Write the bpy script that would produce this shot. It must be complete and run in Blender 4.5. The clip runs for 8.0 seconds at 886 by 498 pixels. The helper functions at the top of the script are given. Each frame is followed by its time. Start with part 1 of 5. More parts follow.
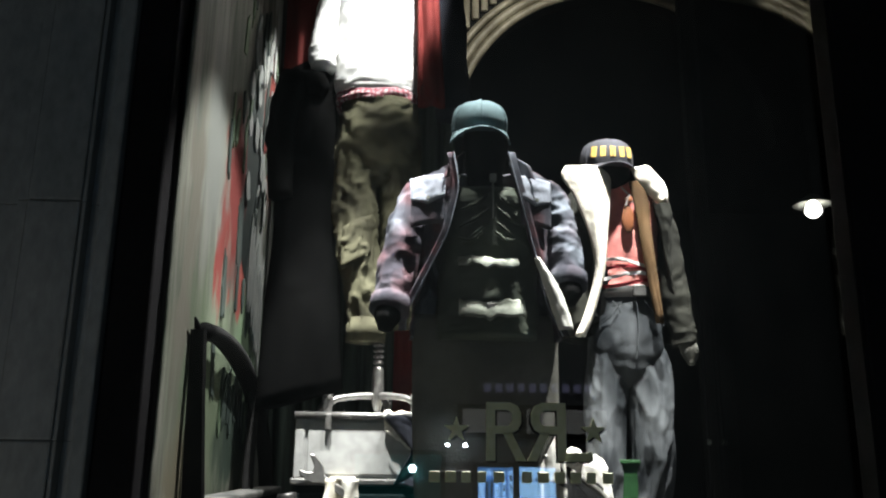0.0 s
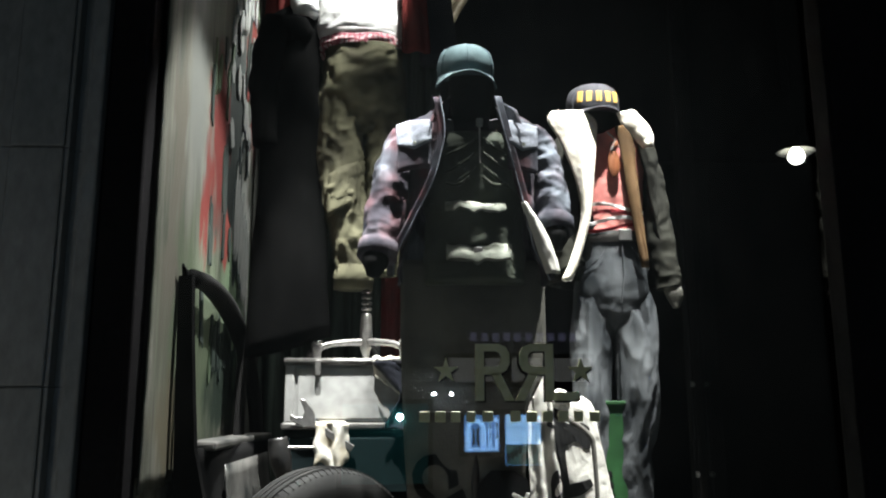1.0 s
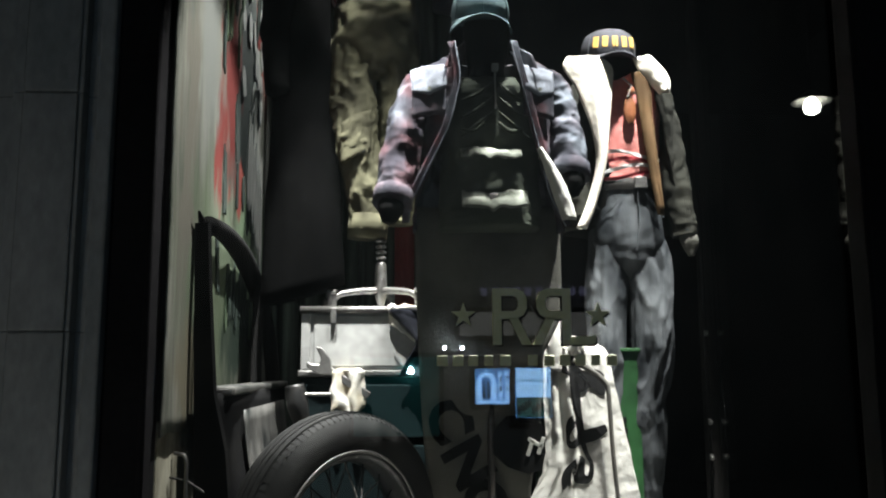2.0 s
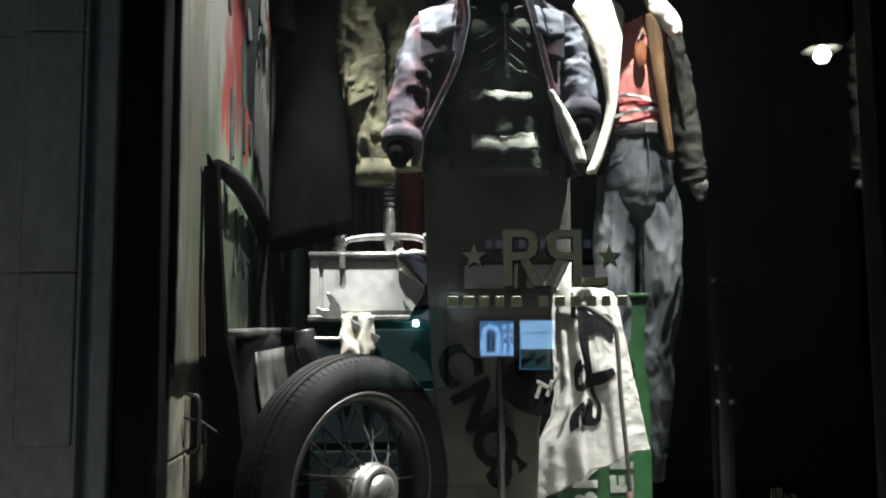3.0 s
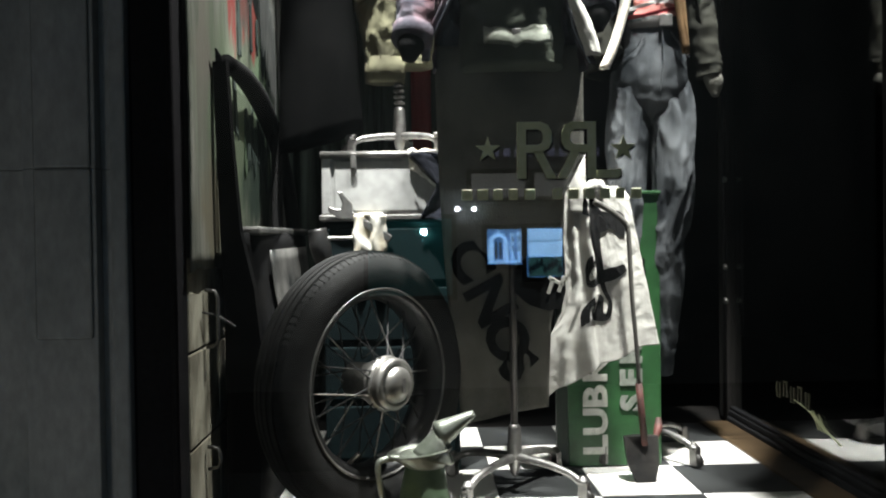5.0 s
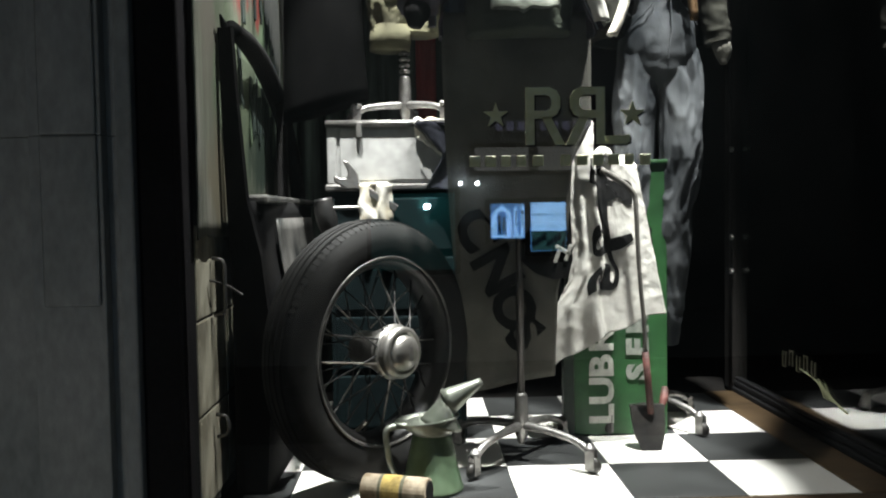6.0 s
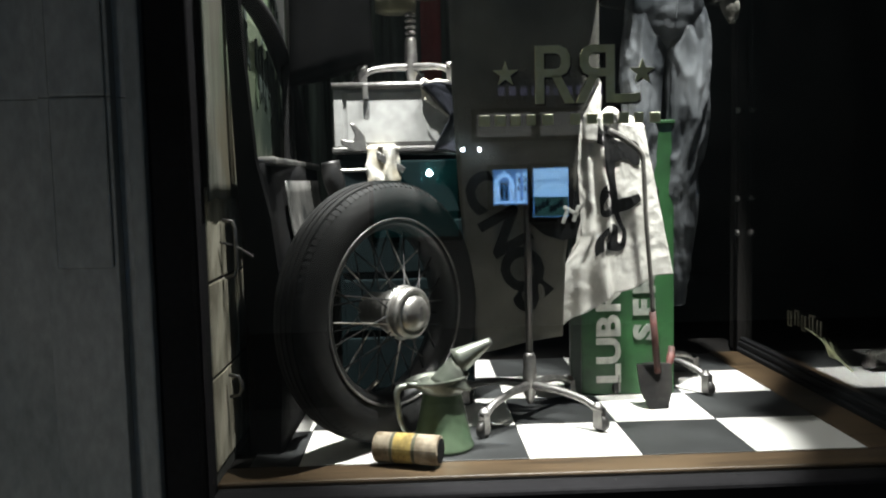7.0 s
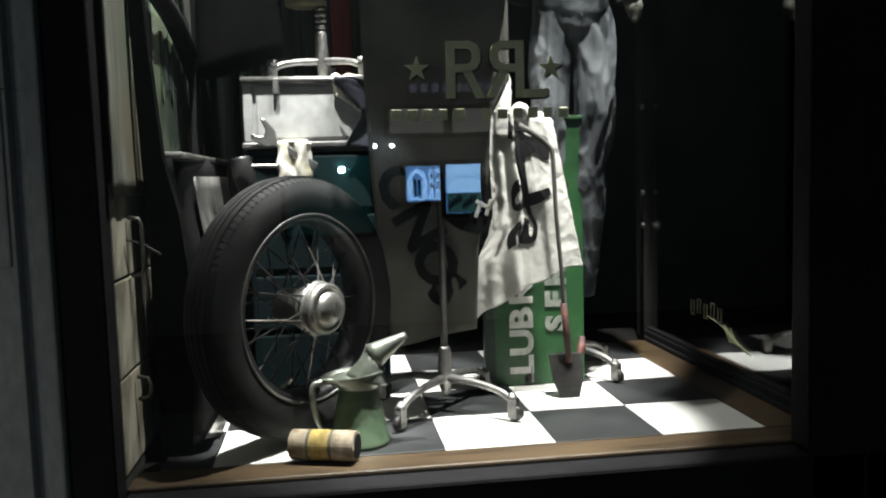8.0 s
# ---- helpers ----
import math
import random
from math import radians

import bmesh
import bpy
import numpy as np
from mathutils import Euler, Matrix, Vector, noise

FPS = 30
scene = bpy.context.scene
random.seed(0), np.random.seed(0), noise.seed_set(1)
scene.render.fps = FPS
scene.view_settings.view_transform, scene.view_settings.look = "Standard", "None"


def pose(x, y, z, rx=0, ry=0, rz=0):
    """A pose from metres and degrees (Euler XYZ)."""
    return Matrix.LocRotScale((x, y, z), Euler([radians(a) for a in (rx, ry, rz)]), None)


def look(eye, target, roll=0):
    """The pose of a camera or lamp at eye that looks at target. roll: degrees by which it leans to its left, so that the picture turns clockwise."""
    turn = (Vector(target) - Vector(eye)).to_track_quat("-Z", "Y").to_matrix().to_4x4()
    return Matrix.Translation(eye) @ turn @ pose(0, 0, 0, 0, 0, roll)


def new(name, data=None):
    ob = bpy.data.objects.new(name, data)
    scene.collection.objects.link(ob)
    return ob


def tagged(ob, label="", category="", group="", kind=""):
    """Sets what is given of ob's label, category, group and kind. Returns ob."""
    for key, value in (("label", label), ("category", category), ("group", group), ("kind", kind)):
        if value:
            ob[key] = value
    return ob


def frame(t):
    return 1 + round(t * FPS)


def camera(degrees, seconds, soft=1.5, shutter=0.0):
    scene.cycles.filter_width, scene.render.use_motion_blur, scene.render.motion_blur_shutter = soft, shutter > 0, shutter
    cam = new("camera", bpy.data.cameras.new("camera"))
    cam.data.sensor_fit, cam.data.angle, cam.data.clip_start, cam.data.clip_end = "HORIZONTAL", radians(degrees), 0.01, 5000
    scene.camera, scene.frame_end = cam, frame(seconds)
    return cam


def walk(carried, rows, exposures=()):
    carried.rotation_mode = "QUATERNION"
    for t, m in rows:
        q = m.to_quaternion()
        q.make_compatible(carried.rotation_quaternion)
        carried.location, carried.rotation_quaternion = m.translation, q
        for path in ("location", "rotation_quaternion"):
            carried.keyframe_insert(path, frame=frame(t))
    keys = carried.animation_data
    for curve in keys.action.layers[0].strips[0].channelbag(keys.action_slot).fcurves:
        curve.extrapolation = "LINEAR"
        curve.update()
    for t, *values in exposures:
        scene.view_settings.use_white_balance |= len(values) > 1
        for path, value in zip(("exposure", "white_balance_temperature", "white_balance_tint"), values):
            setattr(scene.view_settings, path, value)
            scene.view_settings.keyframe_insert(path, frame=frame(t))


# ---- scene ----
cam = camera(56.4, 8.0, soft=2.0)
PATH = [
    (0, (-0.172, -2.158, 1.667), (-0.104, -0.222, 2.162), 0.7),
    (0.5, (-0.171, -2.157, 1.658), (-0.063, -0.209, 2.098), 0.4),
    (1, (-0.181, -2.157, 1.643), (-0.073, -0.197, 2.028), -0.1),
    (1.5, (-0.192, -2.152, 1.63), (-0.096, -0.183, 1.964), -0.2),
    (3, (-0.221, -2.135, 1.578), (-0.139, -0.145, 1.757), -0.3),
    (3.5, (-0.228, -2.135, 1.565), (-0.149, -0.141, 1.688), -0.4),
    (4, (-0.23, -2.131, 1.557), (-0.157, -0.133, 1.62), -0.6),
    (4.5, (-0.236, -2.136, 1.545), (-0.166, -0.137, 1.555), -0.7),
    (6, (-0.255, -2.126, 1.508), (-0.194, -0.129, 1.421), -0.9),
    (6.5, (-0.269, -2.129, 1.501), (-0.21, -0.133, 1.383), -0.9),
    (7, (-0.279, -2.134, 1.488), (-0.221, -0.142, 1.325), -1.3),
    (7.5, (-0.288, -2.133, 1.483), (-0.157, -0.146, 1.304), -1.4),
    (8, (-0.28, -2.142, 1.481), (-0.015, -0.167, 1.306), -1.6),
]
walk(cam, [(t, look(eye, target, roll)) for t, eye, target, roll in PATH])

# ---- world, lamps, exposure ----
world = bpy.data.worlds.new("night_sky")
scene.world = world
world.use_nodes = True
world.node_tree.nodes["Background"].inputs["Color"].default_value = (0.45, 0.48, 0.5, 1)
world.node_tree.nodes["Background"].inputs["Strength"].default_value = 0.012
scene.view_settings.exposure = 0.12


def spot(eye, target, watts, degrees=40, blend=0.35, colour=(1.0, 0.985, 0.97), size=0.03):
    d = bpy.data.lights.new("spot", "SPOT")
    d.energy, d.spot_size, d.spot_blend, d.color, d.shadow_soft_size = watts, radians(degrees), blend, colour, size
    ob = new("spot_lamp_light", d)
    ob.matrix_world = look(eye, target)
    return ob


# eye, target, watts, cone
SPOTS = [
    ((0.16, 0.02, 3.98), (0.07, 0.24, 2.45), 560, 30),
    ((-0.42, 0.05, 3.98), (-0.1, 0.27, 2.35), 110, 34),
    ((0.6, 0.0, 3.98), (0.53, 0.55, 2.5), 950, 26),
    ((-0.05, 0.12, 3.98), (-0.29, 0.64, 3.32), 300, 32),
    ((0.75, -0.02, 3.98), (0.2, 0.2, 0.75), 950, 22),
    ((0.2, 0.0, 3.98), (-0.78, 0.35, 1.4), 300, 38),
    ((-0.36, 1.05, 3.98), (-0.79, 0.9, 2.3), 90, 40),
    ((-0.5, -0.02, 3.98), (-0.38, 0.5, 1.5), 1300, 25),
    ((0.84, 0.3, 3.98), (0.62, 0.64, 1.7), 520, 17),
    ((0.45, 0.6, 3.98), (0.2, 1.58, 3.72), 32, 56),
]
for eye, target, watts, cone in SPOTS:
    spot(Vector(eye) + (Vector(target) - Vector(eye)).normalized() * 0.06, target, watts, cone)
# Unseen lamp low before the shop, added to light the stone and gilding.
street = bpy.data.lights.new("unseen_fill", "AREA")
street.energy, street.size, street.color = 2.6, 0.5, (1.0, 0.98, 0.91)
stone_fill_ob = new("unseen_fill_light", street)
stone_fill_ob.matrix_world = look((-1.9, -2.2, 0.3), (-1.1, -0.2, 0.9))
street.spread = radians(140)
# Second added lamp: the lit facade's reflection lays a faint veil on the glass.
veil_fill = bpy.data.lights.new("unseen_fill", "AREA")
veil_fill.energy, veil_fill.size, veil_fill.color = 36, 0.6, (0.85, 0.95, 1.0)
new("unseen_fill_light", veil_fill).matrix_world = look((1.0, -3.4, 5.2), (0.6, -7.0, 2.2))


# ---- materials ----
def mat(name, base, rough=0.7, metal=0.0, base2=None, scale=8.0, stretch=(1, 1, 1), bump=0.15, fine=60.0, lo=0.35, hi=0.65, sheen=0.0):
    m = bpy.data.materials.new(name)
    m.use_nodes = True
    nt = m.node_tree
    b = nt.nodes["Principled BSDF"]
    b.inputs["Roughness"].default_value = rough
    b.inputs["Metallic"].default_value = metal
    if rough >= 0.84:
        b.inputs["Specular IOR Level"].default_value = 0.1
    if sheen:
        b.inputs["Sheen Weight"].default_value = sheen
    base2 = base2 or tuple(c * 0.7 for c in base)
    tc = nt.nodes.new("ShaderNodeTexCoord")
    mp = nt.nodes.new("ShaderNodeMapping")
    mp.inputs["Scale"].default_value = stretch
    nt.links.new(tc.outputs["Object"], mp.inputs["Vector"])
    n1 = nt.nodes.new("ShaderNodeTexNoise")
    n1.inputs["Scale"].default_value, n1.inputs["Detail"].default_value = scale, 6
    n2 = nt.nodes.new("ShaderNodeTexNoise")
    n2.inputs["Scale"].default_value, n2.inputs["Detail"].default_value = fine, 4
    for n in (n1, n2):
        nt.links.new(mp.outputs["Vector"], n.inputs["Vector"])
    r = nt.nodes.new("ShaderNodeValToRGB")
    r.color_ramp.elements[0].position, r.color_ramp.elements[1].position = lo, hi
    r.color_ramp.elements[0].color, r.color_ramp.elements[1].color = (*base2, 1), (*base, 1)
    nt.links.new(n1.outputs["Fac"], r.inputs["Fac"])
    mx = nt.nodes.new("ShaderNodeMix")
    mx.data_type, mx.blend_type = "RGBA", "OVERLAY"
    mx.inputs["Factor"].default_value = 0.35
    nt.links.new(r.outputs["Color"], mx.inputs[6])
    nt.links.new(n2.outputs["Fac"], mx.inputs[7])
    nt.links.new(mx.outputs[2], b.inputs["Base Color"])
    if bump:
        bp = nt.nodes.new("ShaderNodeBump")
        bp.inputs["Strength"].default_value, bp.inputs["Distance"].default_value = bump, 0.004
        nt.links.new(n2.outputs["Fac"], bp.inputs["Height"])
        nt.links.new(bp.outputs["Normal"], b.inputs["Normal"])
    return m


def checked(m, colour, scale, share):
    """Lays soft woven bands of a second colour over a cloth, both ways."""
    nt = m.node_tree
    bsdf = nt.nodes["Principled BSDF"]
    base = bsdf.inputs["Base Color"].links[0].from_socket
    tc = nt.nodes.new("ShaderNodeTexCoord")
    for axis in ("X", "Z"):
        wv = nt.nodes.new("ShaderNodeTexWave")
        wv.bands_direction = axis
        wv.inputs["Scale"].default_value, wv.inputs["Distortion"].default_value = scale, 7.0
        wv.inputs["Detail"].default_value, wv.inputs["Detail Scale"].default_value = 3, 1.5
        rp = nt.nodes.new("ShaderNodeValToRGB")
        rp.color_ramp.elements[0].position, rp.color_ramp.elements[1].position = 0.5, 0.8
        rp.color_ramp.elements[1].color = (share, share, share, 1)
        mx = nt.nodes.new("ShaderNodeMix")
        mx.data_type = "RGBA"
        nt.links.new(tc.outputs["Object"], wv.inputs["Vector"])
        nt.links.new(wv.outputs["Fac"], rp.inputs["Fac"])
        nt.links.new(rp.outputs["Color"], mx.inputs["Factor"])
        nt.links.new(base, mx.inputs[6])
        mx.inputs[7].default_value = (*colour, 1)
        base = mx.outputs[2]
    nt.links.new(base, bsdf.inputs["Base Color"])
    return m


def glow(name, colour, strength):
    m = bpy.data.materials.new(name)
    m.use_nodes = True
    b = m.node_tree.nodes["Principled BSDF"]
    b.inputs["Base Color"].default_value = (*colour, 1)
    b.inputs["Emission Color"].default_value = (*colour, 1)
    b.inputs["Emission Strength"].default_value = strength
    return m


def pane_glass(name, mirror):
    m = bpy.data.materials.new(name)
    m.use_nodes = True
    nt = m.node_tree
    out = nt.nodes["Material Output"]
    tr, gl, mx = (nt.nodes.new(k) for k in ("ShaderNodeBsdfTransparent", "ShaderNodeBsdfGlossy", "ShaderNodeMixShader"))
    tr.inputs["Color"].default_value = (0.97, 0.985, 0.975, 1)
    gl.inputs["Roughness"].default_value = 0.0
    mx.inputs["Fac"].default_value = mirror
    nt.links.new(tr.outputs[0], mx.inputs[1])
    nt.links.new(gl.outputs[0], mx.inputs[2])
    nt.links.new(mx.outputs[0], out.inputs["Surface"])
    return m



def painted(name, blobs):
    """Streaked old paint with soft patches of colour: rows of y, z, half width, half height, colour, softness."""
    m = mat(name, (0.3, 0.295, 0.25), 0.8, 0, (0.085, 0.095, 0.07), 4.5, (3, 5, 0.35), 0.5, 26, 0.36, 0.64)
    nt = m.node_tree
    bsdf = nt.nodes["Principled BSDF"]
    colour = bsdf.inputs["Base Color"].links[0].from_socket
    tc = nt.nodes.new("ShaderNodeTexCoord")
    wp = nt.nodes.new("ShaderNodeTexNoise")
    wp.inputs["Scale"].default_value, wp.inputs["Detail"].default_value = 7, 5
    sv = nt.nodes.new("ShaderNodeMapping")
    sv.inputs["Scale"].default_value = (1, 1.6, 0.6)
    nt.links.new(tc.outputs["Object"], sv.inputs["Vector"])
    nt.links.new(sv.outputs["Vector"], wp.inputs["Vector"])
    off = nt.nodes.new("ShaderNodeVectorMath")
    off.operation = "MULTIPLY_ADD"
    off.inputs[1].default_value, off.inputs[2].default_value = (0.4, 0.4, 0.4), (-0.2, -0.2, -0.2)
    nt.links.new(wp.outputs["Color"], off.inputs[0])
    add = nt.nodes.new("ShaderNodeVectorMath")
    nt.links.new(tc.outputs["Object"], add.inputs[0])
    nt.links.new(off.outputs[0], add.inputs[1])
    for y, z, w, h, rgb, soft in blobs:
        mp = nt.nodes.new("ShaderNodeMapping")
        mp.inputs["Scale"].default_value = (0, 1 / w, 1 / h)
        mp.inputs["Location"].default_value = (0, -y / w, -z / h)
        gr = nt.nodes.new("ShaderNodeTexGradient")
        gr.gradient_type = "SPHERICAL"
        rp = nt.nodes.new("ShaderNodeValToRGB")
        rp.color_ramp.elements[0].position, rp.color_ramp.elements[1].position = 0.05, 0.05 + soft
        mx = nt.nodes.new("ShaderNodeMix")
        mx.data_type = "RGBA"
        nt.links.new(add.outputs[0], mp.inputs["Vector"])
        nt.links.new(mp.outputs["Vector"], gr.inputs["Vector"])
        nt.links.new(gr.outputs["Fac"], rp.inputs["Fac"])
        nt.links.new(rp.outputs["Color"], mx.inputs["Factor"])
        nt.links.new(colour, mx.inputs[6])
        mx.inputs[7].default_value = (*rgb, 1)
        colour = mx.outputs[2]
    nt.links.new(colour, bsdf.inputs["Base Color"])
    return m


MURAL = [
    (0.35, 1.85, 0.55, 0.5, (0.14, 0.18, 0.11), 0.6), (0.95, 2.0, 0.45, 0.4, (0.2, 0.29, 0.17), 0.5), (0.75, 1.72, 0.36, 0.2, (0.03, 0.05, 0.035), 0.3),
    (0.78, 2.75, 0.34, 0.5, (0.06, 0.075, 0.07), 0.5), (0.68, 2.42, 0.2, 0.3, (0.045, 0.06, 0.055), 0.3), (0.5, 2.55, 0.15, 0.36, (0.2, 0.035, 0.03), 0.4),
    (0.36, 2.28, 0.08, 0.26, (0.24, 0.04, 0.032), 0.4), (0.66, 2.2, 0.14, 0.1, (0.3, 0.06, 0.045), 0.4), (1.05, 2.98, 0.16, 0.42, (0.3, 0.045, 0.035), 0.3),
    (0.2, 2.6, 0.2, 0.5, (0.22, 0.23, 0.21), 0.6), (0.95, 2.33, 0.2, 0.26, (0.62, 0.64, 0.6), 0.25), (1.08, 3.6, 0.12, 0.3, (0.5, 0.52, 0.48), 0.3),
    (0.1, 1.6, 0.25, 0.16, (0.2, 0.18, 0.12), 0.5), (1.08, 1.95, 0.16, 0.25, (0.36, 0.44, 0.34), 0.4), (0.0, 2.2, 0.1, 0.6, (0.16, 0.15, 0.12), 0.5),
]


def matte(m):
    """Deep black cloth that throws back no sheen."""
    m.node_tree.nodes["Principled BSDF"].inputs["Specular IOR Level"].default_value = 0.02
    return m


M = dict(
    stone=mat("stone", (0.33, 0.34, 0.33), 0.8, 0, (0.22, 0.24, 0.24), 3.0, (1, 1, 0.5), 0.25, 45),
    black_paint=mat("black_paint", (0.016, 0.016, 0.017), 0.86, 0, None, 5, bump=0.05),
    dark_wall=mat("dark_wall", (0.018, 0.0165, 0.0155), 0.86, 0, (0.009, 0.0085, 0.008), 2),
    asphalt=mat("asphalt", (0.055, 0.055, 0.055), 0.9, 0, (0.035, 0.035, 0.035), 4, bump=0.5, fine=120),
    paving=mat("paving", (0.2, 0.2, 0.19), 0.85, 0, (0.13, 0.13, 0.13), 3, bump=0.3),
    wood=mat("ledge_wood", (0.1, 0.066, 0.035), 0.42, 0, (0.045, 0.03, 0.016), 6, (0.6, 9, 9), 0.2, 50),
    tile_white=mat("white_tile", (0.8, 0.79, 0.75), 0.4, 0, (0.68, 0.67, 0.63), 3, bump=0.04, lo=0.2, hi=0.7),
    tile_black=mat("black_tile", (0.035, 0.037, 0.037), 0.45, 0, (0.02, 0.021, 0.021), 5, bump=0.08),
    wall_tile=mat("cream_wall_tile", (0.58, 0.55, 0.43), 0.84, 0, (0.27, 0.25, 0.19), 9, (1, 1.6, 0.7), 0.45, 22, 0.4, 0.6),
    grout=mat("grout", (0.1, 0.1, 0.09), 0.9),
    curtain=mat("dark_green_curtain", (0.06, 0.08, 0.066), 0.85, 0, (0.018, 0.022, 0.019), 5, (6, 6, 0.3)),
    red_cloth=mat("red_cloth", (0.12, 0.022, 0.02), 0.88, 0, (0.1, 0.012, 0.01), 8),
    mould=mat("gilt_moulding", (0.32, 0.28, 0.19), 0.5, 0.1, (0.16, 0.135, 0.085), 9),
    rubber=mat("tyre_rubber", (0.017, 0.017, 0.017), 0.84, 0, (0.03, 0.03, 0.029), 10, bump=0.2, fine=90),
    chrome=mat("worn_chrome", (0.38, 0.37, 0.35), 0.4, 0.85, (0.24, 0.23, 0.21), 14, bump=0.1),
    rim_black=mat("black_rim_enamel", (0.014, 0.014, 0.014), 0.4, 0.1, None, 9),
    cast=mat("cast_iron_grey", (0.22, 0.215, 0.205), 0.42, 0.75, (0.13, 0.125, 0.12), 18, bump=0.3),
    zinc=mat("galvanised_steel", (0.4, 0.4, 0.39), 0.5, 0.25, (0.29, 0.29, 0.28), 7, bump=0.15, fine=30),
    cab_teal=mat("dark_teal_enamel", (0.004, 0.01, 0.011), 0.86, 0.0, (0.0025, 0.006, 0.007), 6),
    door_black=mat("old_black_car_paint", (0.006, 0.006, 0.0065), 0.84, 0.0, (0.013, 0.0125, 0.012), 7, bump=0.12),
    door_dirty=mat("scuffed_car_paint", (0.16, 0.155, 0.145), 0.45, 0.2, (0.012, 0.015, 0.015), 6, (1, 1, 1.4), 0.3, 40),
    can_green=mat("green_oil_can", (0.07, 0.105, 0.06), 0.5, 0.1, (0.045, 0.08, 0.042), 12, bump=0.15),
    can_grey=mat("bare_tin", (0.17, 0.18, 0.155), 0.42, 0.7, (0.1, 0.115, 0.09), 16, bump=0.2),
    sign_green=mat("green_sign_enamel", (0.026, 0.095, 0.03), 0.4, 0, (0.014, 0.05, 0.017), 5, bump=0.1),
    sign_edge=mat("dark_sign_edge", (0.015, 0.03, 0.018), 0.5),
    # darker copy of the white, with the towel's and spade's shadow in the colour
    sign_shaded=mat("shaded_sign_white", (0.26, 0.27, 0.24), 0.6, 0, (0.16, 0.18, 0.15), 22),
    sign_white=mat("white_sign_paint", (0.6, 0.6, 0.54), 0.5, 0, (0.42, 0.42, 0.38), 20),
    canvas=mat("towel_canvas", (0.5, 0.49, 0.45), 0.9, 0, (0.37, 0.36, 0.33), 10, bump=0.12, fine=260),
    ink=mat("black_ink", (0.008, 0.008, 0.008), 0.85),
    sack=mat("grey_sackcloth", (0.12, 0.117, 0.102), 0.95, 0, (0.075, 0.074, 0.064), 6, bump=0.4, fine=160),
    spade_metal=mat("blackened_steel", (0.03, 0.03, 0.03), 0.45, 0.7, (0.06, 0.055, 0.05), 14),
    red_paint=mat("chipped_red_paint", (0.085, 0.024, 0.018), 0.7, 0, (0.035, 0.014, 0.011), 20),
    dim_gold=mat("faded_gold_leaf", (0.055, 0.053, 0.03), 0.6),
    handle_wood=mat("grey_handle_wood", (0.085, 0.08, 0.07), 0.6, 0, None, 10, (5, 5, 1)),
    paper=mat("kraft_paper", (0.42, 0.36, 0.27), 0.84, 0, (0.17, 0.13, 0.085), 26),
    yellow=mat("yellow_print", (0.46, 0.34, 0.11), 0.84, 0, (0.24, 0.18, 0.07), 30),
    print_dark=mat("dark_print", (0.1, 0.1, 0.06), 0.7),
    gold=mat("gold_leaf", (0.78, 0.8, 0.52), 0.5, 0.0, (0.62, 0.66, 0.4), 14, bump=0.2),
    gold_edge=mat("black_letter_edge", (0.006, 0.006, 0.006), 0.6),
    skin_black=matte(mat("black_mannequin", (0.005, 0.005, 0.005), 0.9)),
    cap_teal=mat("teal_twill", (0.066, 0.1, 0.108), 0.85, 0, (0.032, 0.05, 0.055), 9, bump=0.4, fine=170),
    cap_navy=mat("charcoal_twill", (0.05, 0.05, 0.058), 0.85, 0, (0.035, 0.035, 0.04), 9, bump=0.4, fine=170),
    cap_gold=mat("gold_embroidery", (0.52, 0.33, 0.07), 0.6),
    plaid=checked(mat("blurred_plaid_wool", (0.1, 0.112, 0.132), 0.95, 0, (0.065, 0.031, 0.036), 7, (1, 1, 0.8), 0.35, 120, 0.36, 0.6), (0.02, 0.021, 0.028), 3.2, 0.65),
    # pale thread; on the flaps the paleness stands for light from above
    plaid_light=mat("pale_thread_lit_flap", (0.25, 0.27, 0.31), 0.95, 0, (0.12, 0.125, 0.15), 9, bump=0.35, fine=120),
    vest=mat("dark_olive_cotton", (0.07, 0.08, 0.062), 0.85, 0, (0.036, 0.042, 0.033), 7, bump=0.3, fine=120),
    strap=mat("pale_green_cotton", (0.34, 0.36, 0.31), 0.9, 0, (0.07, 0.076, 0.06), 12, bump=0.4),
    denim=mat("washed_denim", (0.105, 0.112, 0.118), 0.9, 0, (0.018, 0.021, 0.024), 7, (1.6, 1, 0.5), 0.4, 150),
    shearling=mat("cream_shearling", (0.75, 0.71, 0.62), 0.95, 0, (0.6, 0.56, 0.48), 24, bump=0.6, fine=60),
    suede=mat("tan_suede", (0.11, 0.066, 0.032), 0.9, 0, (0.06, 0.036, 0.018), 8),
    coat_olive=mat("dark_olive_canvas", (0.024, 0.024, 0.019), 0.9, 0, (0.011, 0.011, 0.009), 9),
    pink=mat("faded_red_cotton", (0.66, 0.27, 0.24), 0.9, 0, (0.55, 0.2, 0.18), 8, bump=0.3),
    stripe_red=mat("dark_red_cotton", (0.33, 0.04, 0.05), 0.9),
    leather=mat("black_leather", (0.02, 0.018, 0.016), 0.45),
    amber=mat("amber_lens", (0.17, 0.062, 0.028), 0.3),
    white_knit=mat("white_fleece", (0.75, 0.75, 0.74), 0.95, 0, (0.62, 0.62, 0.61), 8, bump=0.35, fine=110),
    check=checked(mat("red_check_cotton", (0.55, 0.48, 0.48), 0.9, 0, (0.4, 0.28, 0.3), 20), (0.26, 0.05, 0.075), 16.0, 0.85),
    olive=mat("olive_cotton_twill", (0.13, 0.125, 0.08), 0.9, 0, (0.03, 0.028, 0.018), 6, bump=0.35, fine=130),
    coat_black=matte(mat("black_wool", (0.0025, 0.0025, 0.0025), 0.95, 0, (0.0015, 0.0015, 0.0015), 8)),
